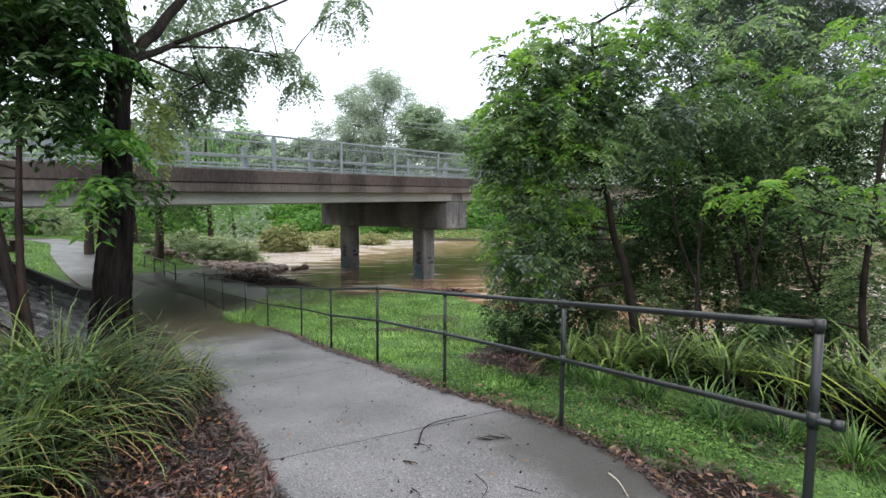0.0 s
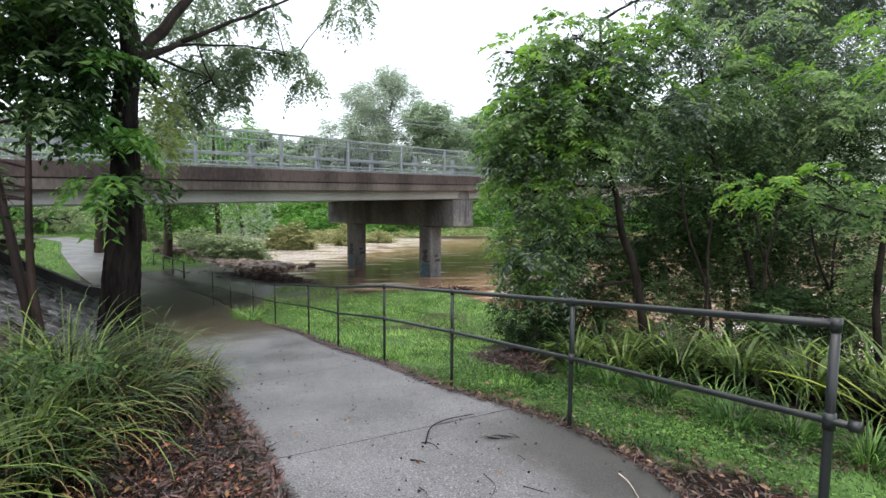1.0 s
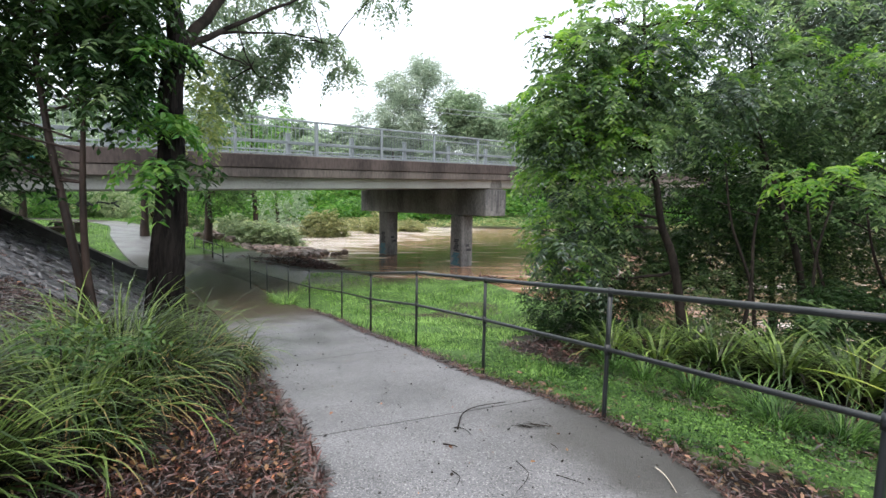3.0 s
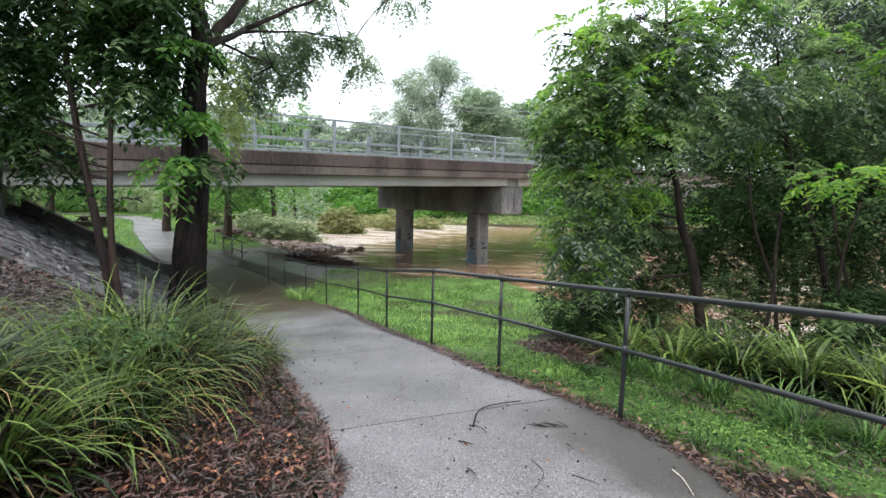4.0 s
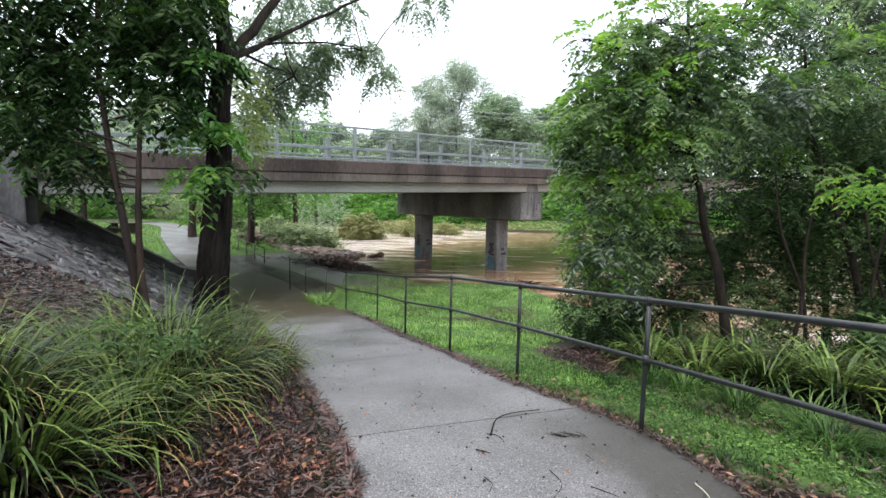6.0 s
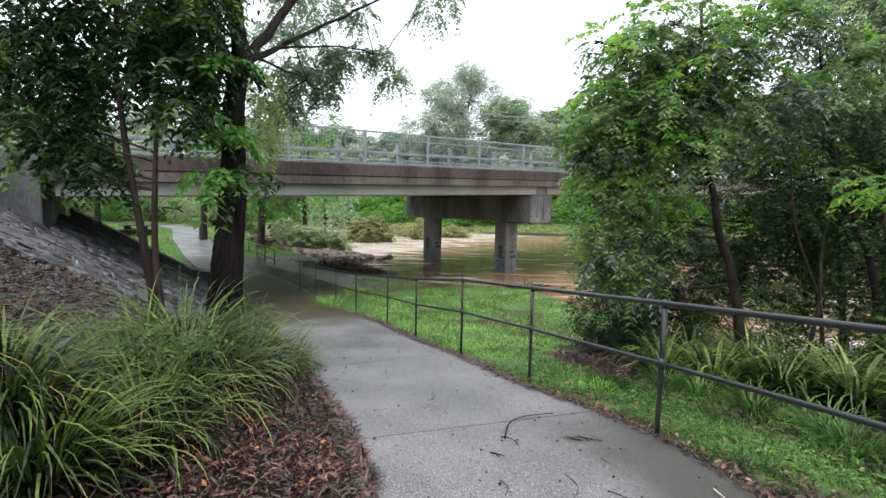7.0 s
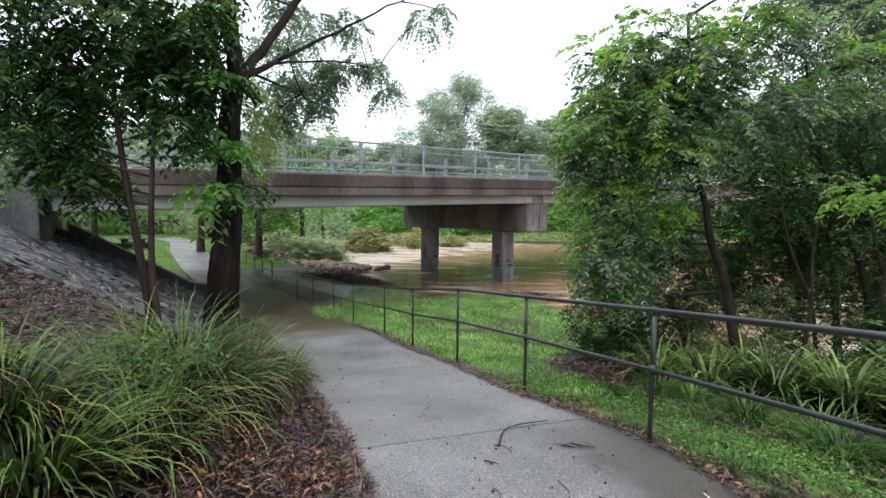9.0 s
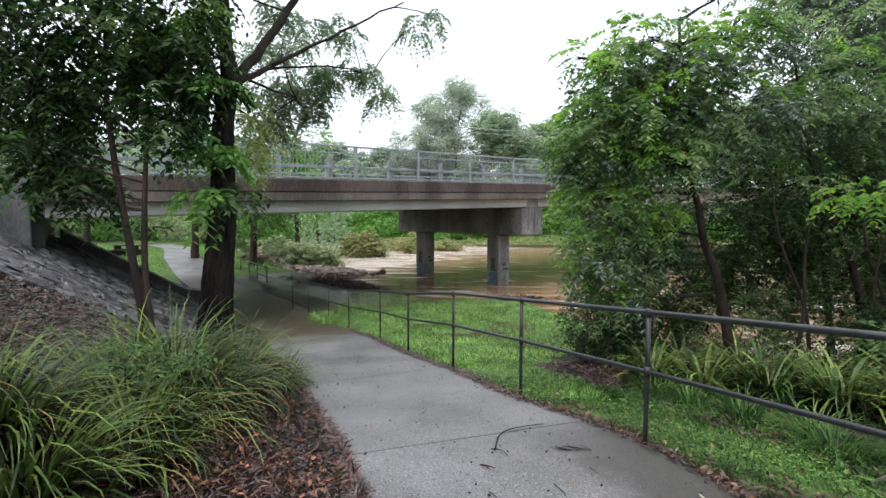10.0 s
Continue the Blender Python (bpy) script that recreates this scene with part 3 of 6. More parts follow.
for ps in (-0.75, 20.0):
    zt = Z0 + GRADE * ps
    bridge_part("pier_cap", (ps - 0.75, 0.0, zt - 1.36), (ps + 0.75, WIDE + 0.12, zt - 0.06), M_PIER, 0.04, "weathered pier cap", tilt=False)
    bridge_part("bearing_shelf", (ps - 0.5, 0.0, zt - 0.055), (ps + 0.5, WIDE, zt - 0.012), M_PIER, 0.01, tilt=False)
    for q0 in (1.5, 7.8):
        colm = bridge_part("column", (ps - 0.8, q0, -4.0), (ps + 0.02, q0 + 0.85, zt - 1.363), M_PIER, 0.05, "square concrete column with spray paint", tilt=False)
        if ps < 0:
            for k, (a0, a1, z0, z1, mt) in enumerate(((0.05, 0.75, -1.7, -1.05, M_PAINT_BLUE), (0.1, 0.6, -1.0, -0.35, M_PAINT_DARK))):
                for h in range(7):
                    zz = z0 + (z1 - z0) * h / 7
                    w0 = a0 + (a1 - a0) * (0.1 + 0.3 * ((h * 37 + k * 11) % 10) / 10)
                    w1 = a1 - (a1 - a0) * 0.3 * ((h * 53 + k * 7) % 10) / 10
                    part("spray_mark", box(bmesh.new(), (ps - 0.806, q0 + w0, zz), (ps - 0.801, q0 + w1, zz + 0.075), BR), mt, colm)
            for a0, a1, zz in ((-0.5, -0.25, -0.75), (-0.45, -0.1, -0.98)):
                part("spray_mark", box(bmesh.new(), (ps + a0, q0 - 0.006, zz), (ps + a1, q0 - 0.001, zz + 0.13), BR), M_PAINT_DARK, colm)
# run-off stains on the near end of the pier cap and round the joint above it
cap_top = Z0 + GRADE * -0.75 - 0.06
for k, (a, w, d) in enumerate(((-0.70, 0.10, 0.75), (-0.52, 0.06, 0.45), (-0.36, 0.14, 1.05), (-0.12, 0.08, 0.6), (0.06, 0.16, 1.15), (0.31, 0.07, 0.8), (0.46, 0.13, 0.5), (0.64, 0.08, 0.95))):
    bm = box(bmesh.new(), (-0.75 + a, -0.006, cap_top - d), (-0.75 + a + w, -0.001, cap_top - 0.05), BR)
    for v in bm.verts:
        if v.co.z < cap_top - 0.5 * d:
            v.co += (Vector((BR_U[0], BR_U[1], 0)) * (0.2 * w * (1 if k % 2 else -1)))
    part("run_off_stain", bm, M_WING, bridge)
bm = bmesh.new()
bmesh.ops.create_cone(bm, cap_ends=True, segments=18, radius1=0.42, radius2=0.40, depth=0.004, matrix=BR @ Matrix.Translation((-0.75, 0.0165, Z0 + GRADE * -0.75 + 0.1)) @ Matrix.Rotation(radians(90), 4, "X"))
bmesh.ops.bisect_plane(bm, geom=list(bm.verts) + list(bm.edges) + list(bm.faces), plane_co=(0, 0, Z0 - 0.015), plane_no=(0, 0, -1), clear_outer=True)
bmesh.ops.bisect_plane(bm, geom=list(bm.verts) + list(bm.edges) + list(bm.faces), plane_co=(0, 0, Z0 + 0.37), plane_no=(0, 0, 1), clear_outer=True)
part("joint_stain", bm, M_PIER, bridge, "round damp stain at the girder joint")
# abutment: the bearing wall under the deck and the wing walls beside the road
# the bearing wall's near-black colour holds the shade under the deck
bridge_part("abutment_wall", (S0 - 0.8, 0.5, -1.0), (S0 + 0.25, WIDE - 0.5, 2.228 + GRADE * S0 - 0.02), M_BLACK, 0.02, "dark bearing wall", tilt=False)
# M_WING carries the shade on the near wing wall as colour
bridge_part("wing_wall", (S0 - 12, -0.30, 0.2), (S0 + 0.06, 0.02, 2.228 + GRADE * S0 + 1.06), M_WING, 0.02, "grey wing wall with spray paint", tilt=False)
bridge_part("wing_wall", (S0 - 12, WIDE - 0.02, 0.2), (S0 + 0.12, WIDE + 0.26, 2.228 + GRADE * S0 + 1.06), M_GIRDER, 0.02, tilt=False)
bridge_part("road_slab", (S0 - 60, 0.06, -0.25), (S0 - 9.02, WIDE - 0.06, 1.0), M_FASCIA, 0.0)


def scrawl(name, s, z, w, h, q, seed):
    """An unreadable spray-painted scrawl as plain strokes."""
    g = np.random.default_rng(seed)
    tubes = []
    for k in range(5):
        c = arr(s + w * (k + 0.5) / 5, z)
        a = g.uniform(-0.5, 0.5, (4, 2)) * arr(w / 4, h) + c
        p3 = np.stack([a[:, 0], np.full(4, q), a[:, 1]], -1)
        w3 = [tuple(BR @ Vector(v)) for v in curve_points(p3, 10)]
        tubes.append((w3, [0.022] * 10, 4, 0))
    return link_mesh(name, join_tubes(name, tubes), M_PAINT_DARK, bridge)


scrawl("spray_scrawl", -17.2, Z0 - 0.55 + 0.2 + GRADE * -17, 1.3, 0.22, 0.018, 3)
scrawl("spray_scrawl", -20.6, 2.15, 1.1, 0.3, -0.302, 5)

# railing: tall posts, rails and thin balusters, with a low traffic barrier behind
bm = box(bmesh.new(), (-0.007, -0.007, 0.08), (0.007, 0.007, 1.13))
BALUSTER = bpy.data.meshes.new("baluster")
bm.to_mesh(BALUSTER)
bm.free()
BALUSTER.materials.append(M_GALV)


def railing(q):
    rail = empty("bridge_railing", (0, 0, 0), "galvanised steel bridge railing with thin balusters", "railing", "bridge railings")
    base = Z0 + 1.08
    for k in range(23):
        s = -29.08 + 2.68 * k
        bm = box(bmesh.new(), (s - 0.045, q - 0.035, 1.08), (s + 0.045, q + 0.035, 2.25), BR @ TILT, 0.008)
        box(bm, (s - 0.1, q - 0.08, 1.08), (s + 0.1, q + 0.08, 1.10), BR @ TILT)
        part("post", bm, M_GALV, rail)
        bm = box(bmesh.new(), (s - 0.24 * k + 0.7, q + 0.17, 1.08), (s - 0.24 * k + 0.84, q + 0.29, 1.84), BR @ TILT, 0.008)
        part("barrier_post", bm, M_GALV, rail)
    for z0, z1, d in ((2.20, 2.26, 0.035), (1.97, 2.01, 0.02), (1.13, 1.17, 0.02)):
        part("rail", box(bmesh.new(), (-30, q - d, z0), (33, q + d, z1), BR @ TILT, 0.006), M_GALV, rail)
    for z0, z1 in ((1.47, 1.57),):
        part("barrier_rail", box(bmesh.new(), (-30, q + 0.10, z0), (33, q + 0.165, z1), BR @ TILT, 0.01), M_GALV, rail)
    for k in range(300):
        s = -27.0 + 0.135 * k
        ob = new("baluster", BALUSTER)
        ob.parent = rail
        ob.matrix_basis = BR @ Matrix.Translation((s, q, Z0 + GRADE * s + 1.08))
    return rail


railing(-0.12)
railing(WIDE + 0.1)

# ---- footpath ----
pavement = tagged(new("pavement"), "wet grey concrete footpath going down under the bridge", "footpath", kind="structure")
HALF, SLAB = 1.03, 2.62
joint_rows = np.linspace(0, RUN[-1] - 0.5, 260)
a, b2 = path_at(joint_rows, -HALF + 0.02), path_at(joint_rows, HALF - 0.02)
v = np.concatenate([a - arr(0, 0, 0.012), b2 - arr(0, 0, 0.012)])
k = np.arange(259)
link_mesh("joint_bed", raw_mesh("joint_bed", v, np.stack([k, k + 260, k + 261, k + 1], -1)), M_JOINT, pavement)
starts = RUN0 + SLAB * np.arange(-5, 17)
for s in starts:
    rows = np.linspace(s + 0.006, s + SLAB - 0.006, 9)
    if rows[0] < 0.2 or rows[-1] > RUN[-1] - 1:
        continue
    offs = arr(-HALF, -HALF + 0.015, -0.35, 0.35, HALF - 0.015, HALF)
    drop = arr(-0.012, 0, 0.004, 0.004, 0, -0.012)
    top = np.stack([path_at(rows + 0.06 * (o + HALF), o) + arr(0, 0, d) for o, d in zip(offs, drop)], 1)
    low2 = np.stack([path_at(rows + 0.06 * (o + HALF), o) - arr(0, 0, 0.14) for o in (-HALF, HALF)], 1)
    nv = top.reshape(-1, 3)
    lv = low2.reshape(-1, 3)
    i, j = np.meshgrid(np.arange(8), np.arange(5), indexing="ij")
    f = [np.stack([i * 6 + j, i * 6 + j + 1, (i + 1) * 6 + j + 1, (i + 1) * 6 + j], -1).reshape(-1, 4)]
    i = np.arange(8)
    base = len(nv)
    f.append(np.stack([i * 6, (i + 1) * 6, base + (i + 1) * 2, base + i * 2], -1))
    f.append(np.stack([i * 6 + 5, base + i * 2 + 1, base + (i + 1) * 2 + 1, (i + 1) * 6 + 5], -1))
    link_mesh("slab", raw_mesh("slab", np.concatenate([nv, lv]), np.concatenate(f)), M_PATH, pavement)

# ---- handrail beside the footpath ----
handrail = empty("pipe_handrail", (0, 0, 0), "dark painted steel pipe handrail beside the footpath", "handrail")
POSTS = [(2.085, 1.885, 1.055), (1.47, 3.47, 0.863), (0.725, 5.08, 0.674), (-0.053, 6.455, 0.526), (-0.88, 8.12, 0.249), (-1.73, 10.11, -0.03), (-3.04, 12.62, -0.40), (-3.97, 13.89, -0.47), (-5.06, 15.29, -0.53), (-6.11, 16.69, -0.56)]
tops = np.array(POSTS)
for k, (x, y, z) in enumerate(POSTS):
    r0 = 0.021 if k == 0 else 0.0185
    foot = min(gz(x, y) - 0.15, z - 1.05)
    tubes = [(np.linspace((x, y, foot), (x, y, z), 4), [r0] * 4, 12, 0), (np.linspace((x, y, z - 0.5), (x, y, z - 0.42), 2), [r0 + 0.006] * 2, 12, 0)]
    tubes.append((np.linspace((x, y, z - 0.035), (x, y, z + 0.028), 2), [r0 + 0.004] * 2, 12, 0))
    link_mesh("post", join_tubes("post", tubes), M_RAIL, handrail)
line = np.concatenate([np.linspace(tops[i], tops[i + 1], 6)[:-1] for i in range(len(tops) - 1)] + [tops[-1:]])
link_mesh("top_rail", join_tubes("top_rail", [(line, [0.0215] * len(line), 12, 0)]), M_RAIL, handrail)
ext = tops[0] + unit(tops[0] - tops[1]) * 0.11
line = np.concatenate([ext[None], line]) - arr(0, 0, 0.46)
link_mesh("mid_rail", join_tubes("mid_rail", [(line, [0.0185] * len(line), 12, 0), (np.stack([line[0] + unit(line[0] - line[1]) * 0.01, line[0] - unit(line[0] - line[1]) * 0.03]), [0.027] * 2, 12, 0)]), M_RAIL, handrail)
far_rail = empty("pipe_handrail", (0, 0, 0), "dark pipe handrail beside the flooded path", "handrail")
FAR = np.array([(-9.29, 21.99, -0.77), (-10.43, 23.49, -0.73), (-11.31, 24.49, -0.69), (-12.4, 25.8, -0.68)])
for x, y, z in FAR:
    link_mesh("post", join_tubes("post", [(np.linspace((x, y, min(z - 1.0, gz(x, y) - 0.1)), (x, y, z), 3), [0.03] * 3, 8, 0)]), M_RAIL, far_rail)
full = np.concatenate([tops[-1:], FAR])
for nm, d in (("top_rail", 0.0), ("mid_rail", 0.46)):
    link_mesh(nm, join_tubes(nm, [(full[1:] - arr(0, 0, d), [0.024] * 4, 8, 0)]), M_RAIL, far_rail)

# ---- plants ----


def fronds(base, direct, length, pairs, leaf, droop=0.35, spread=0.9):
    """Compound leaves: returns the places, directions, normals and sizes of their leaflets."""
    n = len(base)
    direct = unit(direct)
    t = np.linspace(0.18, 1.0, pairs)
    length = np.broadcast_to(np.asarray(length, float), (n,))
    down = arr(0, 0, -1)
    p = base[:, None] + length[:, None, None] * (t[None, :, None] * direct[:, None] + droop * t[None, :, None] ** 2 * down)
    axis = unit(direct[:, None] + 2 * droop * t[None, :, None] * down)
    ref = unit(np.cross(direct, arr(0, 0, 1)) + 1e-4 * rng.standard_normal((n, 3)))
    side = np.broadcast_to(ref[:, None], axis.shape)
    place, along, size = [], [], []
    for sg in (-1, 1):
        place.append(p)
        along.append(unit(axis * (1 - spread * 0.6) + sg * spread * side + rng.standard_normal(p.shape) * 0.14 + arr(0, 0, -0.18)))
        size.append(leaf * (0.75 + 0.5 * rng.random(p.shape[:2])) * (1 - 0.35 * np.abs(t[None] - 0.5)))
    place, along, size = np.concatenate(place, 1).reshape(-1, 3), np.concatenate(along, 1).reshape(-1, 3), np.concatenate(size, 1).ravel()
    normal = unit(arr(0, 0, 1) + rng.standard_normal(place.shape) * 0.6)
    return place, along, normal, size


def blob(centre, radii, n, shell=0.45):
    """Places in an egg-shaped volume, most of them near its skin, and the ways out of it."""
    d = unit(rng.standard_normal((n, 3)))
    r = shell + (1 - shell) * rng.random((n, 1)) ** 0.6
    lump = 1 + 0.18 * np.sin(d[:, :1] * 5 + centre[0]) * np.cos(d[:, 2:] * 4 + centre[1])
    return np.asarray(centre) + d * r * lump * np.asarray(radii), d


def crown(name, blobs, mat, parent, length=0.3, pairs=5, leaf=0.11, density=1.0, droop=0.35, template=LEAF, faces=LEAF_F, label=""):
    base, out = [], []
    for c, r, n in blobs:
        p, d = blob(c, r, int(n * density))
        base.append(p)
        out.append(d)
    base, out = np.concatenate(base), np.concatenate(out)
    direct = unit(out * 0.8 + rng.standard_normal(out.shape) * 0.6 + arr(0, 0, 0.05))
    place, along, normal, size = fronds(base, direct, length * (0.7 + 0.6 * rng.random(len(base))), pairs, leaf, droop)
    return link_mesh(name, scatter(name, template, faces, place, along, normal, size), mat, parent, label)


def clumped(parent, blobs, mixes, clump=0.3, per=11, length=0.34, pairs=6, leaf=0.1, density=1.0, droop=0.6, template=NARROW, faces=NARROW_F, open_side=(-0.3, -0.2, 0.5), shell=0.5):
    """Sprays of compound leaves gathered at twig ends; mixes run dark to pale towards open_side, light put into the
    leaf colour.
    """
    P, D = [], []
    for c, r, n in blobs:
        p, d = blob(c, r, max(2, int(n * density / per)), shell)
        P.append(p)
        D.append(d)
    P, D = np.concatenate(P), np.concatenate(D)
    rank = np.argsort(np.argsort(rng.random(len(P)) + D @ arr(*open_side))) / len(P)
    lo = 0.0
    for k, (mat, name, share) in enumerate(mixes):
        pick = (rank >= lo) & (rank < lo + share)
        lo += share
        if not pick.any():
            continue
        q, d = np.repeat(P[pick], per, 0), np.repeat(D[pick], per, 0)
        off = rng.standard_normal(q.shape)
        off[:, 2] *= 0.6
        direct = unit(d * 0.45 + off * 0.7 + arr(0, 0, 0.1))
        place, along, normal, size = fronds(q + off * clump * 0.35, direct, length * (0.65 + 0.6 * rng.random(len(q))), pairs, leaf, droop)
        ob = link_mesh(name, scatter(name, template, faces, place, along, normal, size), mat, parent)
        if k:
            tagged(ob, kind="stuff")


def limb(parent, a, b, r0, r1, mat, bend=0.12, n=9, sides=7, name="branch", jitter=0.004):
    """A bent, tapered branch from a to b."""
    a, b = arr(*a), arr(*b)
    t = np.linspace(0, 1, n)[:, None]
    kink = rng.standard_normal(3) * bend * np.linalg.norm(b - a)
    p = a + (b - a) * t + kink * np.sin(np.pi * t) * 0.6 + rng.standard_normal((n, 3)) * jitter * np.linalg.norm(b - a) * (t > 0)
    return link_mesh(name, join_tubes(name, [(p, np.linspace(r0, r1, n), sides, 0.05)]), mat, parent), p


def boughs(parent, trunk, blobs, mat, r0=0.05, twigs=5, sides=6):
    """A limb from the trunk to each clump of leaves, and twigs into it."""
    trunk = np.asarray(trunk)
    for c, r, n in blobs:
        c, r = arr(*c), arr(*r)
        k = int(np.argmin(np.linalg.norm(trunk - (c - arr(0, 0, 0.22 * np.linalg.norm(c[:2] - trunk[0, :2]))), axis=1)))
        ob, p = limb(parent, trunk[k], c, r0, r0 * 0.35, mat, 0.08, sides=sides)
        tubes = []
        for _ in range(twigs):
            tip = c + unit(rng.standard_normal(3)) * r * 0.9
            a = p[rng.integers(4, 9)]
            t = np.linspace(0, 1, 5)[:, None]
            q = a + (tip - a) * t + rng.standard_normal((5, 3)) * 0.03 * (t > 0)
            tubes.append((q, np.linspace(r0 * 0.3, r0 * 0.08, 5), 4, 0))
        if tubes:
            tagged(link_mesh("branchlet", join_tubes("branchlet", tubes), mat, ob), kind="stuff")


def trunk_mesh(parent, pts, r0, r1, mat, n=26, sides=14, rough=0.05, flare=0.3, name="trunk"):
    p = curve_points(pts, n)
    t = np.linspace(0, 1, n)
    r = r0 + (r1 - r0) * t + flare * r0 * np.exp(-t * 14)
    link_mesh(name, join_tubes(name, [(p, r, sides, rough)]), mat, parent)
    return p


def tree(name, base, pts, r0, r1, bark, blobs, leaf_mat, label, category="tree", group="", bough=0.05, twigs=5, sides=12, mixes=None, rough=0.05, **kw):
    t = empty(name, (0, 0, 0), label, category, group)
    p = trunk_mesh(t, pts, r0, r1, bark, sides=sides, rough=rough)
    boughs(t, p, blobs, bark, bough, twigs)
    if mixes:
        clumped(t, blobs, mixes, **kw)
    else:
        crown("crown", blobs, leaf_mat, t, **kw)
    return t


def strap_mesh(name, n, length, width, radius, arch, seed, upright=0.25):
    """Arching strap leaves that spring from one tuft."""
    g = np.random.default_rng(seed)
    az = g.uniform(0, 2 * np.pi, n)
    th0 = np.abs(g.normal(0, upright, n)) + 0.08
    bend = arch * (0.55 + 0.7 * g.random(n))
    L = length * (0.55 + 0.6 * g.random(n))
    W = width * (0.6 + 0.7 * g.random(n))
    K = 7
    t = np.linspace(0, 1, K)
    th = th0[:, None] + bend[:, None] * t[None] ** 1.4
    step = L[:, None] / (K - 1)
    rr = np.cumsum(np.sin(th) * step, 1) - np.sin(th) * step
    zz = np.cumsum(np.cos(th) * step, 1) - np.cos(th) * step
    d = np.stack([np.cos(az), np.sin(az), 0 * az], -1)
    s = np.stack([-np.sin(az), np.cos(az), 0 * az], -1)
    tw = g.normal(0, 0.35, n)
    root = d * (radius * g.random(n) ** 0.5)[:, None]
    mid = root[:, None] + rr[..., None] * d[:, None] + zz[..., None] * arr(0, 0, 1) + (tw[:, None] * t[None] ** 2 * L[:, None] * 0.4)[..., None] * s[:, None]
    w = W[:, None] * np.clip(1.05 - t[None] ** 2.2, 0.03, 1) * 0.5
    fold = arr(0, 0, 1)
    left, right = mid - w[..., None] * s[:, None] + 0.3 * w[..., None] * fold, mid + w[..., None] * s[:, None] + 0.3 * w[..., None] * fold
    v = np.stack([left, right], 2).reshape(n, -1, 3)
    k = np.arange(K - 1)
    f = np.stack([2 * k, 2 * k + 1, 2 * k + 3, 2 * k + 2], -1)
    f = (f[None] + (np.arange(n) * 2 * K)[:, None, None]).reshape(-1, 4)
    return raw_mesh(name, v.reshape(-1, 3), f, True)


def strap_clump(place, n, length, width, mat, label, seed, arch=1.7, radius=0.16, dry=0.0, group="strap-leaved clumps", turn=0.0, upright=0.3):
    ob = empty("strap_plant", place, label, "plant", group, turn)
    link_mesh("leaves", strap_mesh("leaves", n, length, width, radius, arch, seed, upright), mat, ob)
    # inner old blades whose black colour paints the shade between the leaves
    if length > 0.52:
        link_mesh("thatch", strap_mesh("thatch", int(n * 0.95), length * 0.62, width * 1.5, radius * 1.3, arch * 0.85, seed + 50, upright + 0.1), L_THATCH, ob, "old thatch, coloured black for the shade inside the clump")
    if dry:
        link_mesh("dry_leaves", strap_mesh("dry_leaves", int(n * dry), length * 0.85, width * 0.8, radius, arch * 1.35, seed + 99, upright + 0.3), L_DRY, ob, "straw-coloured old leaves")
    return ob


# big rough-barked tree beside the path
big = empty("large_tree", (0, 0, 0), "large dark furrowed tree with climbing leaves on its trunk", "tree")
trunk_mesh(big, [(-2.86, 5.2, -0.5), (-2.83, 5.2, 0.3), (-2.77, 5.2, 1.0), (-2.71, 5.22, 1.7), (-2.70, 5.25, 2.6), (-2.64, 5.3, 3.2), (-2.74, 5.4, 4.2), (-2.7, 5.6, 7.0)], 0.205, 0.045, M_BARK, 150, 72, -0.09, 0.35)
A1, p1 = limb(big, (-2.64, 5.27, 3.06), (-1.95, 6.35, 5.0), 0.062, 0.036, M_BARK3, 0.03, 12, 9)
A2, p2 = limb(big, (-2.62, 5.27, 3.12), (-2.40, 5.9, 3.52), 0.046, 0.030, M_BARK3, 0.03, 7, 9)
A3, p3 = limb(big, p2[-1], (-0.92, 8.0, 5.26), 0.028, 0.010, M_BARK3, 0.03, 11, 8)
A4, p4 = limb(big, p2[-2], (-1.5, 8.0, 4.05), 0.018, 0.006, M_BARK3, 0.06, 9, 7)
A5, p5 = limb(big, p2[2], (-2.6, 7.4, 3.5), 0.018, 0.006, M_BARK3, 0.1, 7, 6)
feather = [((-1.47, 8.0, 3.98), (0.26, 0.25, 0.16), 20), ((-1.22, 8.0, 3.68), (0.15, 0.2, 0.18), 12), ((-2.05, 8.0, 4.1), (0.34, 0.3, 0.16), 26), ((-2.57, 8.0, 3.9), (0.4, 0.35, 0.28), 40), ((-2.45, 8.0, 3.38), (0.2, 0.2, 0.22), 16), ((-3.0, 8.0, 3.72), (0.36, 0.35, 0.3), 40), ((-3.3, 8.0, 3.3), (0.34, 0.35, 0.28), 40),
           ((-0.72, 8.0, 4.88), (0.24, 0.2, 0.13), 12), ((-0.3, 8.0, 5.0), (0.2, 0.2, 0.1), 9), ((-1.8, 7.8, 4.72), (0.28, 0.3, 0.12), 14), ((-3.5, 8.3, 4.2), (0.6, 0.6, 0.5), 66), ((-2.75, 7.5, 4.75), (0.6, 0.6, 0.3), 50)]
# Upper crown out of view, added to shade the leaves and bed below.
feather += [((-3.2, 6.4, 6.2), (1.6, 1.5, 0.8), 150), ((-1.8, 5.0, 6.4), (1.6, 1.4, 0.7), 130), ((-2.8, 5.4, 7.3), (1.8, 1.6, 0.8), 150), ((-4.4, 5.4, 5.6), (1.3, 1.3, 0.7), 110)]
boughs(big, np.concatenate([p1, p3, p4, p5]), feather, M_BARK3, 0.012, 6)
clumped(big, feather, [(L_FEATHER, "hanging_foliage", 1.0)], 0.1, 9, 0.27, 8, 0.09, 2.7, 1.0, SMALL, SMALL_F, shell=0.35)
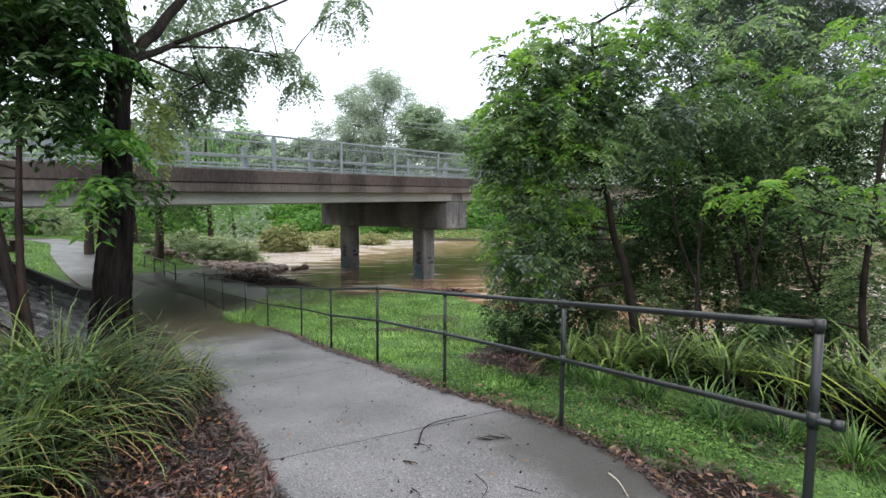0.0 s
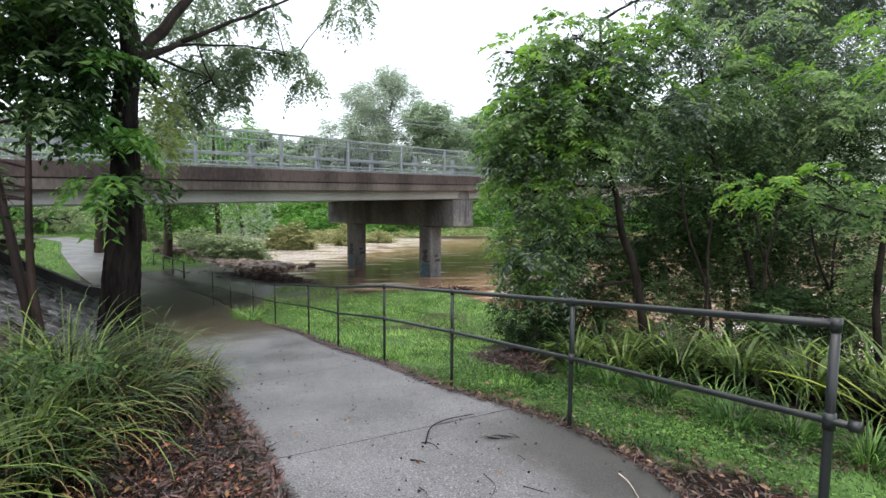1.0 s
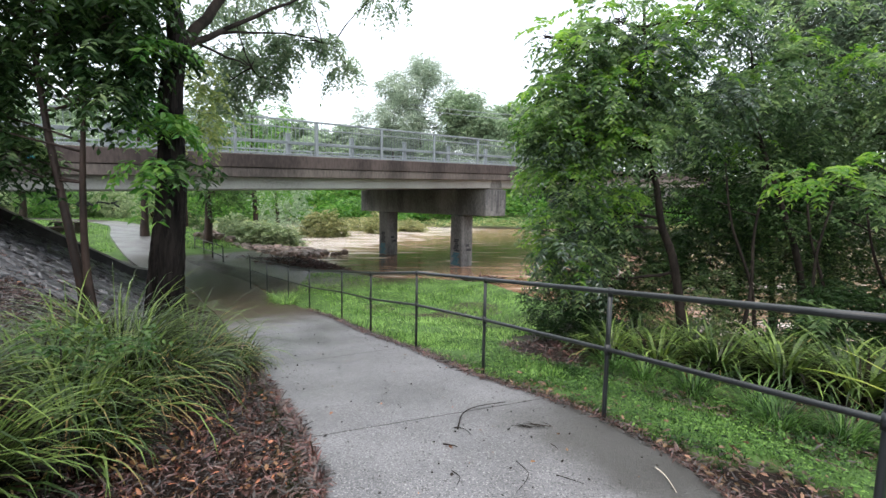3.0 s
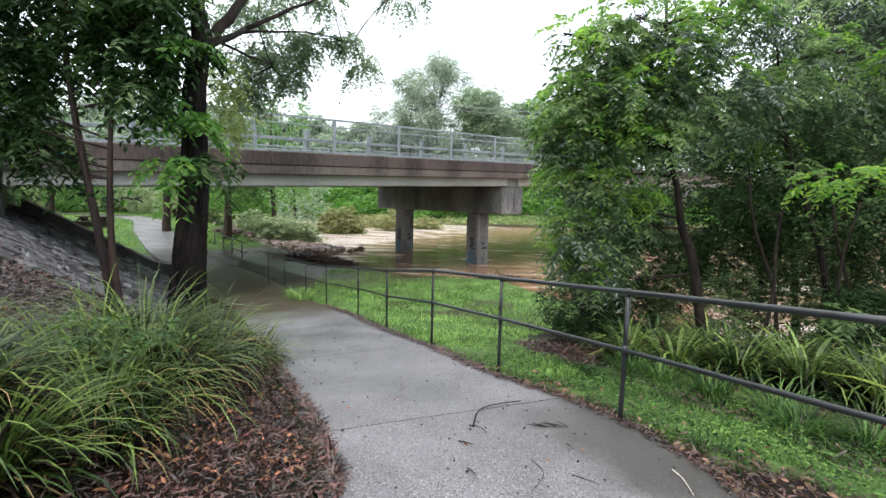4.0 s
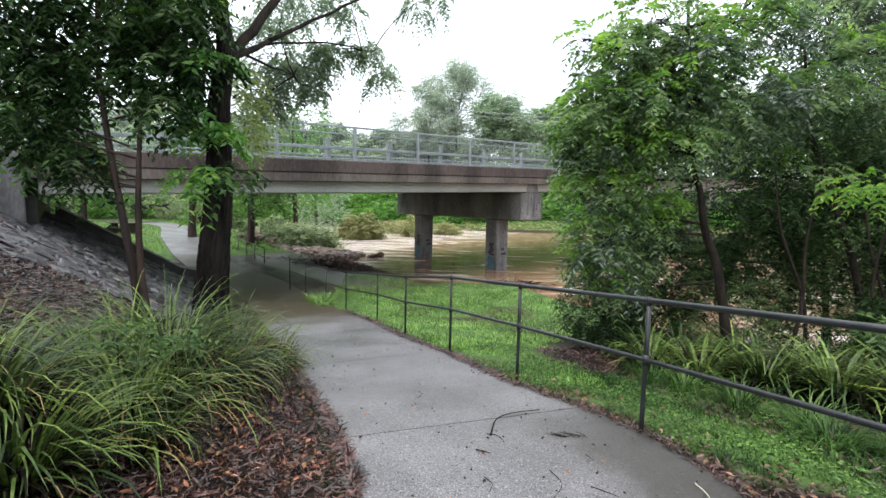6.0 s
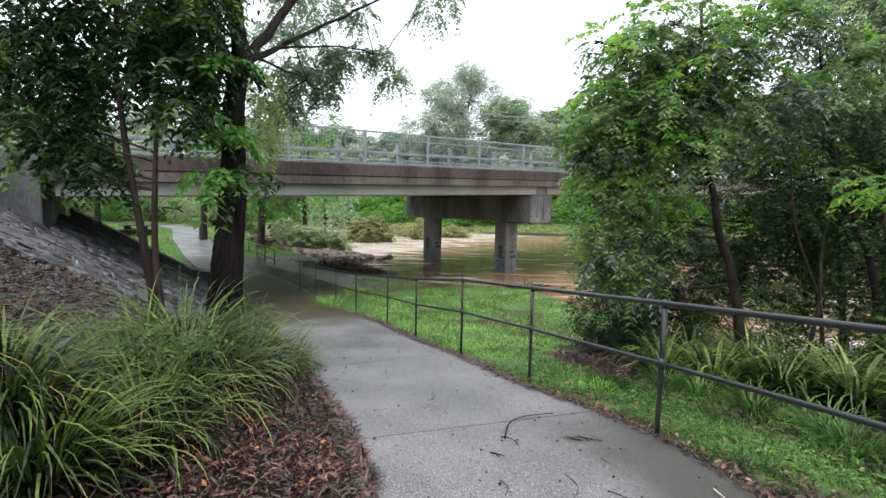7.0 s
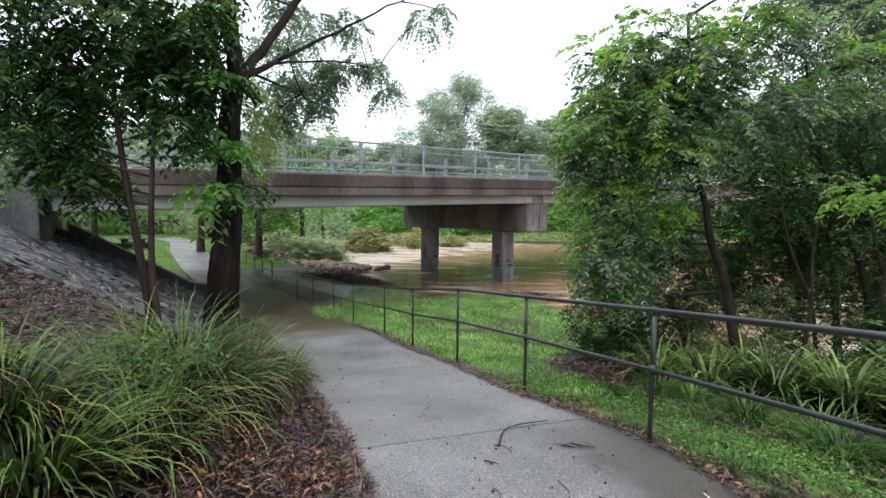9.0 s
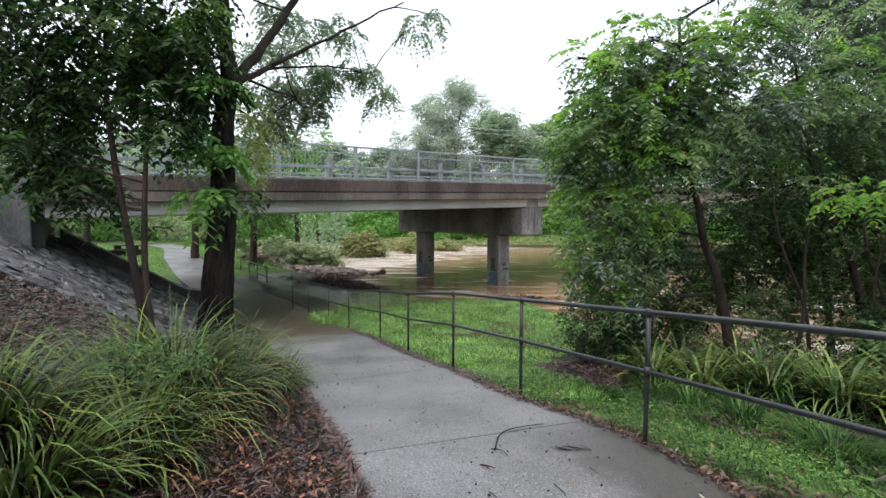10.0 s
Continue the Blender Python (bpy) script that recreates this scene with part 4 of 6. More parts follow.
climb = [((-2.62, 4.95, 3.6), (0.2, 0.18, 0.2), 24), ((-2.55, 4.85, 3.2), (0.2, 0.2, 0.22), 20), ((-2.66, 4.8, 2.88), (0.2, 0.2, 0.2), 26), ((-2.76, 4.85, 2.45), (0.16, 0.18, 0.2), 14), ((-2.66, 4.85, 2.15), (0.2, 0.18, 0.16), 22), ((-2.66, 4.85, 1.82), (0.24, 0.18, 0.12), 26), ((-2.4, 4.9, 1.82), (0.16, 0.14, 0.08), 12)]
# brighter leaf colours on the open side carry its light
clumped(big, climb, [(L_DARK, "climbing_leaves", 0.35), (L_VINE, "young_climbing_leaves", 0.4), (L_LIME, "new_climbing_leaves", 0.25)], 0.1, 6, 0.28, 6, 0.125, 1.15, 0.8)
crown("pale_climbing_leaves", [((-2.9, 6.3, 2.65), (0.26, 0.25, 0.3), 40), ((-2.98, 6.4, 3.1), (0.24, 0.25, 0.25), 30), ((-2.72, 6.3, 2.5), (0.14, 0.2, 0.18), 14)], L_YOUNG, big, 0.26, 6, 0.09, 1.1, 0.7, NARROW, NARROW_F)

# slim saplings in front of it
SAP_MIX = [(L_DARK, "crown", 0.84), (L_BIG, "paler_leaves", 0.09), (L_VINE, "new_growth", 0.07)]
# The last blob of each list is unseen overhead canopy, added for darkness.
sap_a = [((-3.25, 4.75, 3.2), (0.45, 0.4, 0.3), 90), ((-2.85, 4.65, 3.15), (0.3, 0.3, 0.3), 46), ((-3.08, 4.7, 2.8), (0.3, 0.3, 0.2), 60), ((-2.95, 4.65, 2.45), (0.2, 0.2, 0.16), 18), ((-3.5, 4.8, 3.5), (0.6, 0.5, 0.3), 100), ((-2.85, 4.75, 3.6), (0.45, 0.4, 0.3), 70), ((-3.85, 4.8, 2.78), (0.3, 0.3, 0.2), 36), ((-3.6, 4.6, 4.5), (1.3, 1.2, 0.5), 200)]
sap_b = [((-4.65, 4.85, 2.92), (0.5, 0.4, 0.24), 80), ((-4.45, 4.8, 2.38), (0.34, 0.35, 0.16), 44), ((-4.2, 4.8, 2.08), (0.26, 0.3, 0.14), 26), ((-4.4, 4.8, 1.98), (0.36, 0.35, 0.18), 44), ((-4.02, 4.8, 1.88), (0.24, 0.3, 0.16), 28), ((-4.05, 4.8, 3.05), (0.4, 0.4, 0.24), 60), ((-4.4, 4.8, 3.5), (0.6, 0.5, 0.36), 110), ((-4.85, 4.8, 2.4), (0.26, 0.3, 0.14), 26), ((-5.4, 5.0, 3.1), (0.7, 0.6, 0.6), 150), ((-4.9, 4.4, 4.5), (1.3, 1.2, 0.5), 200)]
tree("sapling", None, [(-3.32, 4.78, -0.2), (-3.44, 4.8, 0.7), (-3.56, 4.8, 1.5), (-3.66, 4.8, 2.2), (-3.72, 4.8, 2.9), (-3.7, 4.8, 3.5)], 0.05, 0.02, M_BARK2, sap_a, L_DARK, "slim brown-stemmed sapling with dark glossy leaves", group="saplings", bough=0.016, mixes=SAP_MIX, clump=0.12, per=8, density=1.45, length=0.32, pairs=6, leaf=0.115, droop=0.8, sides=10)
tree("sapling", None, [(-3.18, 4.72, -0.2), (-3.33, 4.75, 0.75), (-3.32, 4.75, 1.6), (-3.28, 4.75, 2.2), (-3.2, 4.72, 2.8)], 0.042, 0.016, M_BARK2, sap_b, L_DARK, "slim sapling with dark glossy leaves", group="saplings", bough=0.014, mixes=SAP_MIX, clump=0.12, per=8, density=1.45, length=0.32, pairs=6, leaf=0.115, droop=0.8, sides=10)

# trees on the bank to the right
# dark to lime: shaded inside and lit top, put into the leaf colours
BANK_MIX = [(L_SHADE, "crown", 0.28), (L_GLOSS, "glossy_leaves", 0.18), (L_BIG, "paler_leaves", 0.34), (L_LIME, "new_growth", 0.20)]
r1 = [((2.0, 7.4, 3.1), (0.3, 0.5, 0.25), 60), ((2.3, 7.4, 3.35), (0.36, 0.5, 0.25), 80), ((1.9, 7.4, 2.55), (0.26, 0.4, 0.25), 56), ((2.45, 7.4, 3.95), (0.45, 0.5, 0.3), 90), ((2.95, 7.4, 4.4), (0.5, 0.5, 0.35), 80), ((3.4, 7.2, 3.75), (0.5, 0.6, 0.4), 150), ((2.9, 7.2, 3.2), (0.6, 0.6, 0.4), 170), ((2.3, 7.3, 2.6), (0.6, 0.6, 0.4), 170)]
r1 += [((3.2, 7.1, 2.5), (0.5, 0.5, 0.3), 90), ((4.3, 7.3, 3.2), (0.7, 0.6, 0.5), 150), ((4.2, 7.4, 4.3), (0.8, 0.7, 0.4), 110), ((2.4, 7.5, 1.9), (0.55, 0.6, 0.35), 120), ((2.3, 7.5, 1.05), (0.4, 0.5, 0.4), 100), ((2.6, 7.6, 0.5), (0.55, 0.5, 0.4), 120), ((1.85, 7.4, 4.1), (0.16, 0.2, 0.1), 8), ((3.0, 7.4, 1.4), (0.5, 0.4, 0.3), 70), ((4.4, 7.4, 5.2), (1.0, 0.9, 0.5), 70)]
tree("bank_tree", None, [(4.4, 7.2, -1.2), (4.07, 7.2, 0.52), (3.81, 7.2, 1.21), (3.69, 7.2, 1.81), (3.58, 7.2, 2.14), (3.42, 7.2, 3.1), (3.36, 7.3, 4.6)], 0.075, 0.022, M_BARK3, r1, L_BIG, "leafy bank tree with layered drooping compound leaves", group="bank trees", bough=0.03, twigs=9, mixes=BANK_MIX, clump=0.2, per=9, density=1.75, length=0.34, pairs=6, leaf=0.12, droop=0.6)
r2 = [((6.1, 8.0, 3.6), (1.0, 0.9, 0.8), 230), ((5.2, 8.2, 4.5), (0.9, 0.8, 0.5), 100), ((7.3, 8.0, 3.4), (1.0, 0.9, 0.9), 210), ((6.0, 8.4, 2.4), (1.0, 0.7, 0.5), 90), ((6.8, 8.4, 5.0), (1.0, 0.9, 0.5), 60), ((8.4, 8.0, 4.2), (1.1, 1.0, 1.0), 150), ((5.2, 7.9, 3.2), (0.6, 0.6, 0.5), 110)]
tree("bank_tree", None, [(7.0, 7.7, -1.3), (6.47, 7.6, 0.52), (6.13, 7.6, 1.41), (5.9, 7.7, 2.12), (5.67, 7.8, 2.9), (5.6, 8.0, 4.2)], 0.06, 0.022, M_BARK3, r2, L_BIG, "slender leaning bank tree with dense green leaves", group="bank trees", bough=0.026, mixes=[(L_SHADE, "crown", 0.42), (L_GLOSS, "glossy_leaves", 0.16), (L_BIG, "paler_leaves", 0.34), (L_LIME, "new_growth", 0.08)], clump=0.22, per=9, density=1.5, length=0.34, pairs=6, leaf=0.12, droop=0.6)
r3 = [((7.2, 8.6, 2.0), (1.0, 0.6, 0.7), 110), ((5.9, 8.9, 1.9), (1.0, 0.6, 0.7), 110), ((8.8, 9.2, 1.4), (1.2, 1.0, 1.0), 170), ((7.6, 9.6, 0.9), (1.2, 1.0, 0.9), 150), ((6.0, 9.8, 0.9), (1.2, 1.0, 0.9), 130), ((4.6, 10.0, 0.7), (1.1, 1.0, 0.8), 110), ((9.2, 8.6, 3.0), (1.2, 1.0, 1.2), 170), ((5.2, 9.8, 2.4), (1.2, 0.9, 0.9), 130), ((3.6, 9.8, 1.4), (0.9, 0.8, 0.8), 110), ((7.6, 9.8, 3.4), (1.3, 0.9, 0.9), 120), ((9.8, 9.4, 4.0), (1.4, 1.0, 1.0), 130)]
tree("bank_tree", None, [(7.6, 9.4, -1.5), (7.4, 9.4, 0.2), (7.2, 9.5, 1.6), (7.0, 9.6, 3.0)], 0.07, 0.03, M_BARK3, r3, L_DARK, "shaded dark-leaved tree behind the bank trees", group="bank trees", bough=0.03, mixes=[(L_DARK, "crown", 0.6), (L_SHADE, "paler_leaves", 0.4)], clump=0.3, per=9, density=2.3, length=0.38, pairs=6, leaf=0.135)
lime = [((5.1, 5.6, 1.86), (0.34, 0.4, 0.09), 26), ((5.6, 5.5, 2.02), (0.4, 0.45, 0.1), 36), ((6.3, 5.4, 1.9), (0.45, 0.5, 0.18), 40), ((5.0, 6.0, 0.1), (0.36, 0.4, 0.15), 18), ((6.75, 5.4, 3.4), (0.34, 0.5, 0.36), 36), ((6.7, 5.4, 4.1), (0.34, 0.5, 0.36), 36), ((7.4, 5.2, 2.2), (0.5, 0.5, 0.5), 50), ((7.7, 5.2, 4.3), (0.6, 0.6, 0.7), 60)]
tree("shrub_tree", None, [(6.9, 5.6, -0.9), (6.7, 5.6, 0.2), (6.6, 5.5, 1.2), (6.7, 5.5, 2.4), (6.8, 5.5, 3.6)], 0.05, 0.02, M_BARK3, lime, L_LIME, "young tree with bright lime-green compound leaves", bough=0.02, mixes=[(L_BIG, "crown", 0.45), (L_LIME, "new_growth", 0.55)], clump=0.16, per=8, density=0.95, length=0.34, pairs=6, leaf=0.12)
for k, (x, y, lean, h) in enumerate(((4.9, 6.9, 0.5, 3.0), (5.5, 7.2, -0.6, 3.3), (5.9, 7.0, 0.7, 2.7), (6.6, 7.1, -0.4, 3.2), (7.0, 6.8, 0.6, 2.9), (7.7, 6.9, -0.7, 3.4), (8.3, 6.6, 0.3, 3.2))):
    g0 = gz(x, y)
    top = (x + lean, y + 0.2, g0 + h)
    tree("understorey_tree", None, [(x, y, g0 - 0.2), (x + 0.3 * lean + 0.08, y, g0 + 0.35 * h), (x + 0.7 * lean - 0.06, y + 0.1, g0 + 0.7 * h), top], 0.035, 0.012, M_BARK3, [((top[0] + 0.3, top[1] + 0.5, top[2]), (0.5, 0.4, 0.35), 26), ((top[0] - 0.4, top[1] + 0.5, top[2] - 0.5), (0.4, 0.4, 0.3), 16)], L_DARK, "thin dark-stemmed young tree under the bank trees", group="understorey trees", bough=0.014, twigs=3, sides=7, mixes=[(L_DARK, "crown", 0.8), (L_BIG, "paler_leaves", 0.2)], per=6, density=1.6, length=0.32, pairs=6, leaf=0.1)
cas = [((9.6, 11.6, 6.6), (1.5, 1.3, 1.2), 190), ((11.2, 12.6, 7.6), (1.8, 1.5, 1.6), 220), ((9.0, 12.2, 8.2), (1.4, 1.3, 1.1), 150), ((12.8, 12.4, 6.2), (1.6, 1.4, 1.6), 190), ((11.0, 12.6, 5.4), (1.6, 1.3, 1.0), 150), ((10.4, 11.8, 9.4), (1.6, 1.4, 1.4), 190), ((13.6, 12.4, 8.6), (1.8, 1.5, 1.8), 220)]
tree("casuarina", None, [(11, 12.6, -1.8), (11, 12.6, 3), (11, 12.6, 6), (10.8, 12.6, 9)], 0.16, 0.05, M_BARK3, cas, L_CASU, "tall casuarina with drooping grey-green needles", "tree", bough=0.05, density=2.2, length=0.6, pairs=9, leaf=0.26, droop=0.7, template=[(0, 0, 0), (-0.05, 0.5, 0), (0, 1, -0.1), (0.05, 0.5, 0)], faces=SMALL_F)

# strap plants: left bed
LEFT = [(-2.35, 2.15, 0.75, 310), (-2.95, 2.7, 0.5, 120), (-2.05, 2.75, 0.8, 200), (-2.6, 3.15, 0.85, 170), (-2.08, 3.4, 0.95, 230), (-2.45, 3.8, 1.3, 270), (-2.2, 4.4, 1.05, 230), (-2.8, 4.35, 1.2, 200), (-2.12, 5.3, 0.62, 190), (-1.8, 2.45, 0.55, 90), (-2.75, 3.7, 1.05, 170), (-1.95, 1.9, 0.7, 240), (-2.6, 1.75, 0.8, 250)]
for k, (x, y, h, n) in enumerate(LEFT):
    strap_clump((x, y, gz(x, y) - 0.03), int(n * 1.0), h * 1.1, 0.0165, L_STRAP, "arching strap-leaved clump with some straw leaves in the mulch bed", 20 + k, 2.5, 0.15, 0.34 if k in (2, 4, 6, 8, 9) else 0.1, "clumps in the mulch bed", 37 * k, 0.36)
# strap plants: beyond the handrail
RIGHT = [(2.75, 6.4, 0.8), (3.2, 5.9, 0.85), (3.3, 6.7, 0.85), (3.75, 5.5, 0.9), (3.9, 6.2, 0.9), (4.3, 5.1, 0.95), (4.5, 5.8, 0.9), (4.75, 4.6, 0.95), (5.1, 5.2, 0.95), (5.3, 4.2, 1.0), (5.6, 4.8, 0.95), (5.7, 3.8, 1.0), (5.0, 6.2, 0.9), (4.2, 6.9, 0.9)]
for k, (x, y, h) in enumerate(RIGHT):
    strap_clump((x, y, gz(x, y) - 0.03), 115, h * 1.15, 0.034, L_STRAPD, "broad glossy strap-leaved clump beside the lawn", 60 + k, 2.4, 0.15, 0.05, "clumps beyond the handrail", 53 * k)
strap_clump((4.95, 3.45, gz(4.95, 3.45)), 26, 1.6, 0.085, L_SPEAR, "tall spear-leaved plant with yellow-green leaves", 90, 0.9, 0.1, 0, "spear plants", 0, 0.5)
for k, (x, y) in enumerate(((2.95, 4.7), (2.65, 5.2), (3.3, 4.2), (3.6, 3.6), (3.1, 3.7), (2.5, 5.7), (3.9, 3.2))):
    strap_clump((x, y, gz(x, y) - 0.02), 170, 0.5, 0.011, L_WEED, "soft blue-green grass tuft at the edge of the lawn", 130 + k, 2.2, 0.16, 0, "soft grass tufts", 31 * k, 0.5)
for k, (x, y) in enumerate(((-4.5, 14.4), (-4.25, 13.9), (-3.9, 13.5), (-4.1, 14.5))):
    strap_clump((x, y, gz(x, y) - 0.02), 130, 0.5, 0.018, L_LAWN, "long grass tuft at the low end of the lawn", 150 + k, 2.2, 0.2, 0, "long grass tufts", 47 * k, 0.5)
# seedlings among the clumps
for k, (x, y, z) in enumerate(((-2.25, 2.95, 0.62), (-1.95, 3.1, 0.55))):
    s = empty("seedling", (0, 0, 0), "small soft-leaved seedling among the strap leaves", "plant", "seedlings")
    crown("leaves", [((x, y, z), (0.15, 0.14, 0.12), 22)], L_PARK, s, 0.13, 4, 0.055)
    link_mesh("stem", join_tubes("stem", [(np.linspace((x, y, gz(x, y) - 0.05), (x, y, z), 5), [0.006] * 5, 6, 0)]), M_TWIG, s)

# understorey on the bank
under = [((5.0, 8.4, -0.3), (1.0, 0.7, 0.7)), ((6.4, 8.0, -0.3), (1.1, 0.7, 0.8)), ((7.8, 7.4, -0.2), (1.1, 0.8, 0.9)), ((3.6, 8.8, -0.5), (0.9, 0.6, 0.6)), ((6.4, 6.6, -0.2), (0.7, 0.5, 0.6)), ((7.6, 6.0, 0.2), (0.8, 0.7, 0.9)), ((9.0, 7.0, 0.6), (1.0, 1.0, 1.3)), ((2.7, 8.3, -0.4), (0.7, 0.6, 0.6)), ((4.3, 8.9, 0.2), (0.9, 0.5, 0.8)), ((5.8, 9.0, 0.5), (1.0, 0.5, 0.9)), ((7.2, 8.8, 0.6), (1.0, 0.6, 1.0)), ((8.6, 8.4, 0.3), (1.0, 0.7, 1.0)), ((8.4, 5.4, 1.0), (0.9, 0.9, 1.4))]
for k, (c, r) in enumerate(under):
    s = empty("bush", (0, 0, 0), "dark wet bush on the shaded creek bank", "bush", "bank bushes")
    b = [(c, r, 170)]
    boughs(s, [(c[0], c[1], gz(c[0], c[1]) - 0.1), (c[0], c[1], c[2] - 0.2)], b, M_BARK3, 0.02, 7)
    crown("leaves", b, L_DARK if k % 5 else L_BIG, s, 0.26, 5, 0.085, 3.6, 0.4, NARROW, NARROW_F)

# ---- beyond the bridge ----
BACK = [(-12.6, 27.8, 8.0, 2.6, L_PARK), (-17.5, 30, 10.0, 3.2, L_PARK), (-12.8, 36, 13.0, 2.8, L_VINE), (-26.5, 32, 8.0, 3.0, L_PARK), (-33, 34, 9, 4, L_PARK), (-21, 42, 10, 4, L_VINE), (-13.5, 44, 9.0, 3.6, L_FARD), (-36, 26, 8, 4, L_PARK)]
for x, y, h, w, mt in BACK:
    g0 = gz(x, y)
    bl = [((x + rng.uniform(-1, 1) * w * 0.5, y + rng.uniform(-1, 1) * w * 0.4, g0 + h * f), (w * 0.62, w * 0.6, h * 0.17), 120) for f in (0.42, 0.5, 0.62, 0.74, 0.86)]
    tree("park_tree", None, [(x, y, g0 - 0.3), (x + 0.1, y, g0 + h * 0.3), (x - 0.1, y, g0 + h * 0.6), (x, y, g0 + h * 0.85)], 0.24, 0.06, M_BARK2, bl, mt, "leafy park tree on the grass beyond the bridge", group="park trees", bough=0.07, twigs=4, sides=9, length=0.55, pairs=5, leaf=0.26)
for k in range(9):
    x, y = -38 + 2.6 * k + rng.uniform(-0.6, 0.6), 41.5 + 0.55 * k + rng.uniform(-1, 1)
    s = empty("scrub_bush", (0, 0, 0), "mixed green scrub beyond the grass and the path", "bush", "scrub bushes")
    g0, h = gz(x, y), rng.uniform(2.2, 3.4)
    bl = [((x, y, g0 + h * 0.5), (1.9, 1.5, h * 0.5), 150), ((x + 0.9, y - 0.5, g0 + h * 0.35), (1.2, 1.0, h * 0.35), 90)]
    boughs(s, [(x, y, g0 - 0.2), (x, y, g0 + 0.5)], bl, M_BARK2, 0.04, 6)
    crown("leaves", bl, (L_PARK, L_SHRUB, L_VINE)[k % 3], s, 0.5, 5, 0.24, 2.0, 0.4, NARROW, NARROW_F)
strap_clump((-22.5, 41.0, gz(-22.5, 41.0)), 420, 3.4, 0.05, L_SHRUB, "tall arching pale grass clump beyond the path", 171, 2.3, 0.4, 0.1, "tall grass clumps", 0, 0.35)
SHRUBS = [(-11.8, 31.4, 1.0, 1.4), (-10.4, 31.6, 0.9, 1.3), (-12.9, 32.6, 1.3, 1.4), (-9.3, 31.8, 0.75, 1.0), (-8.5, 41, 1.5, 1.3), (-9.6, 41.6, 1.1, 1.1), (-7.6, 41.4, 1.0, 1.0), (-6.5, 50, 0.8, 1.8), (-4.2, 46, 1.2, 1.4), (-1.2, 50, 0.7, 1.5)]
for x, y, h, w in SHRUBS:
    s = empty("shrub", (0, 0, 0), "flood-flattened yellow-green shrub in the creek", "shrub", "creek shrubs")
    g0 = max(gz(x, y), WATER)
    h *= 1.5
    bl = [((x, y, g0 + h * 0.45), (w, w * 0.8, h * 0.6), 150)]
    boughs(s, [(x, y, g0 - 1.2), (x, y, g0 + 0.2)], bl, M_BARK2, 0.03, 8)
    crown("leaves", bl, L_REED if y > 38 else L_SHRUB, s, 0.5, 6, 0.27, 1.9, 0.3, SMALL, SMALL_F)
# far bank: a bright vine-covered slope and woods behind
vx = rng.uniform(-60, 60, 15000)
vy = 60 + 0.12 * vx + rng.uniform(4, 22, 15000)
vp = on_ground(vx, vy, 0.2) + np.stack([0 * vx, 0 * vx, np.abs(rng.normal(0, 0.9, 15000)) * (1 + np.sin(vx * 0.5) * np.sin(vy * 0.7))], -1)
pl, al, nm, sz = fronds(vp, unit(rng.standard_normal((15000, 3)) + arr(0, -0.6, 0.6)), 0.9, 3, 0.75)
tagged(link_mesh("far_bank_vines", scatter("far_bank_vines", SMALL, SMALL_F, pl, al, nm, sz), L_VINE), "bright green vines over the far bank", "vines", kind="stuff")
rx = rng.uniform(-60, 60, 5000)
ry = 57.5 + 0.12 * rx + rng.uniform(0, 7, 5000) + 0 * rx
rp = on_ground(rx, ry, 0.0)
pl, al, nm, sz = fronds(rp, unit(rng.standard_normal((5000, 3)) * arr(1, 0.6, 0.3)), 0.8, 3, 0.45, 0.1)
tagged(link_mesh("flattened_reeds", scatter("flattened_reeds", SMALL, SMALL_F, pl, al, nm, sz), L_REED), "flattened yellow-green reeds along the far bank", "reeds", kind="stuff")


def far_tree(x, y, h, w, mt, label, n=150, leaf=0.5, base=3.0, low=0.38, lumps=14, size=0.34):
    bl = []
    for k in range(lumps):
        f = low + (0.95 - low) * (k + rng.random()) / lumps
        a = rng.uniform(0, 6.28)
        rr = w * (1.0 - 0.6 * max(0.0, f - 0.7) / 0.25) * rng.random() ** 0.5
        bl.append(((x + rr * math.cos(a), y + rr * math.sin(a), base + h * f), (w * size, w * size, h * 0.3 * size), n))
    return tree("far_tree", None, [(x, y, base - 2), (x + 0.3, y, base + h * 0.25), (x - 0.2, y, base + h * 0.52)], 0.3, 0.14, M_BARK2, bl, mt, label, group="far trees", bough=0.055, twigs=5, sides=7, mixes=[(mt, "crown", 1.0)], clump=1.0, per=7, length=1.0, pairs=4, leaf=leaf, droop=0.3, template=SMALL, faces=SMALL_F, shell=0.3)


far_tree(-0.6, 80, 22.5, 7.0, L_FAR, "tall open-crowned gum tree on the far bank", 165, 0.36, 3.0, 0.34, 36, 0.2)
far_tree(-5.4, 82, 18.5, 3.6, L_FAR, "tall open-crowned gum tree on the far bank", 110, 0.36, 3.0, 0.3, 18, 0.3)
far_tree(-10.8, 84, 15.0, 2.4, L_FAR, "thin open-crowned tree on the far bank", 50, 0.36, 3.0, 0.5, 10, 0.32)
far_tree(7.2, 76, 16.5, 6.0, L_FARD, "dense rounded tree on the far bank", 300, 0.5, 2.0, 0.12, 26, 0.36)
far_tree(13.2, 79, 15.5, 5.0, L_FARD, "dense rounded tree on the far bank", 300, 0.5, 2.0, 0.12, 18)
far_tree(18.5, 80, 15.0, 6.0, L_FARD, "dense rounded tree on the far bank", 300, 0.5)
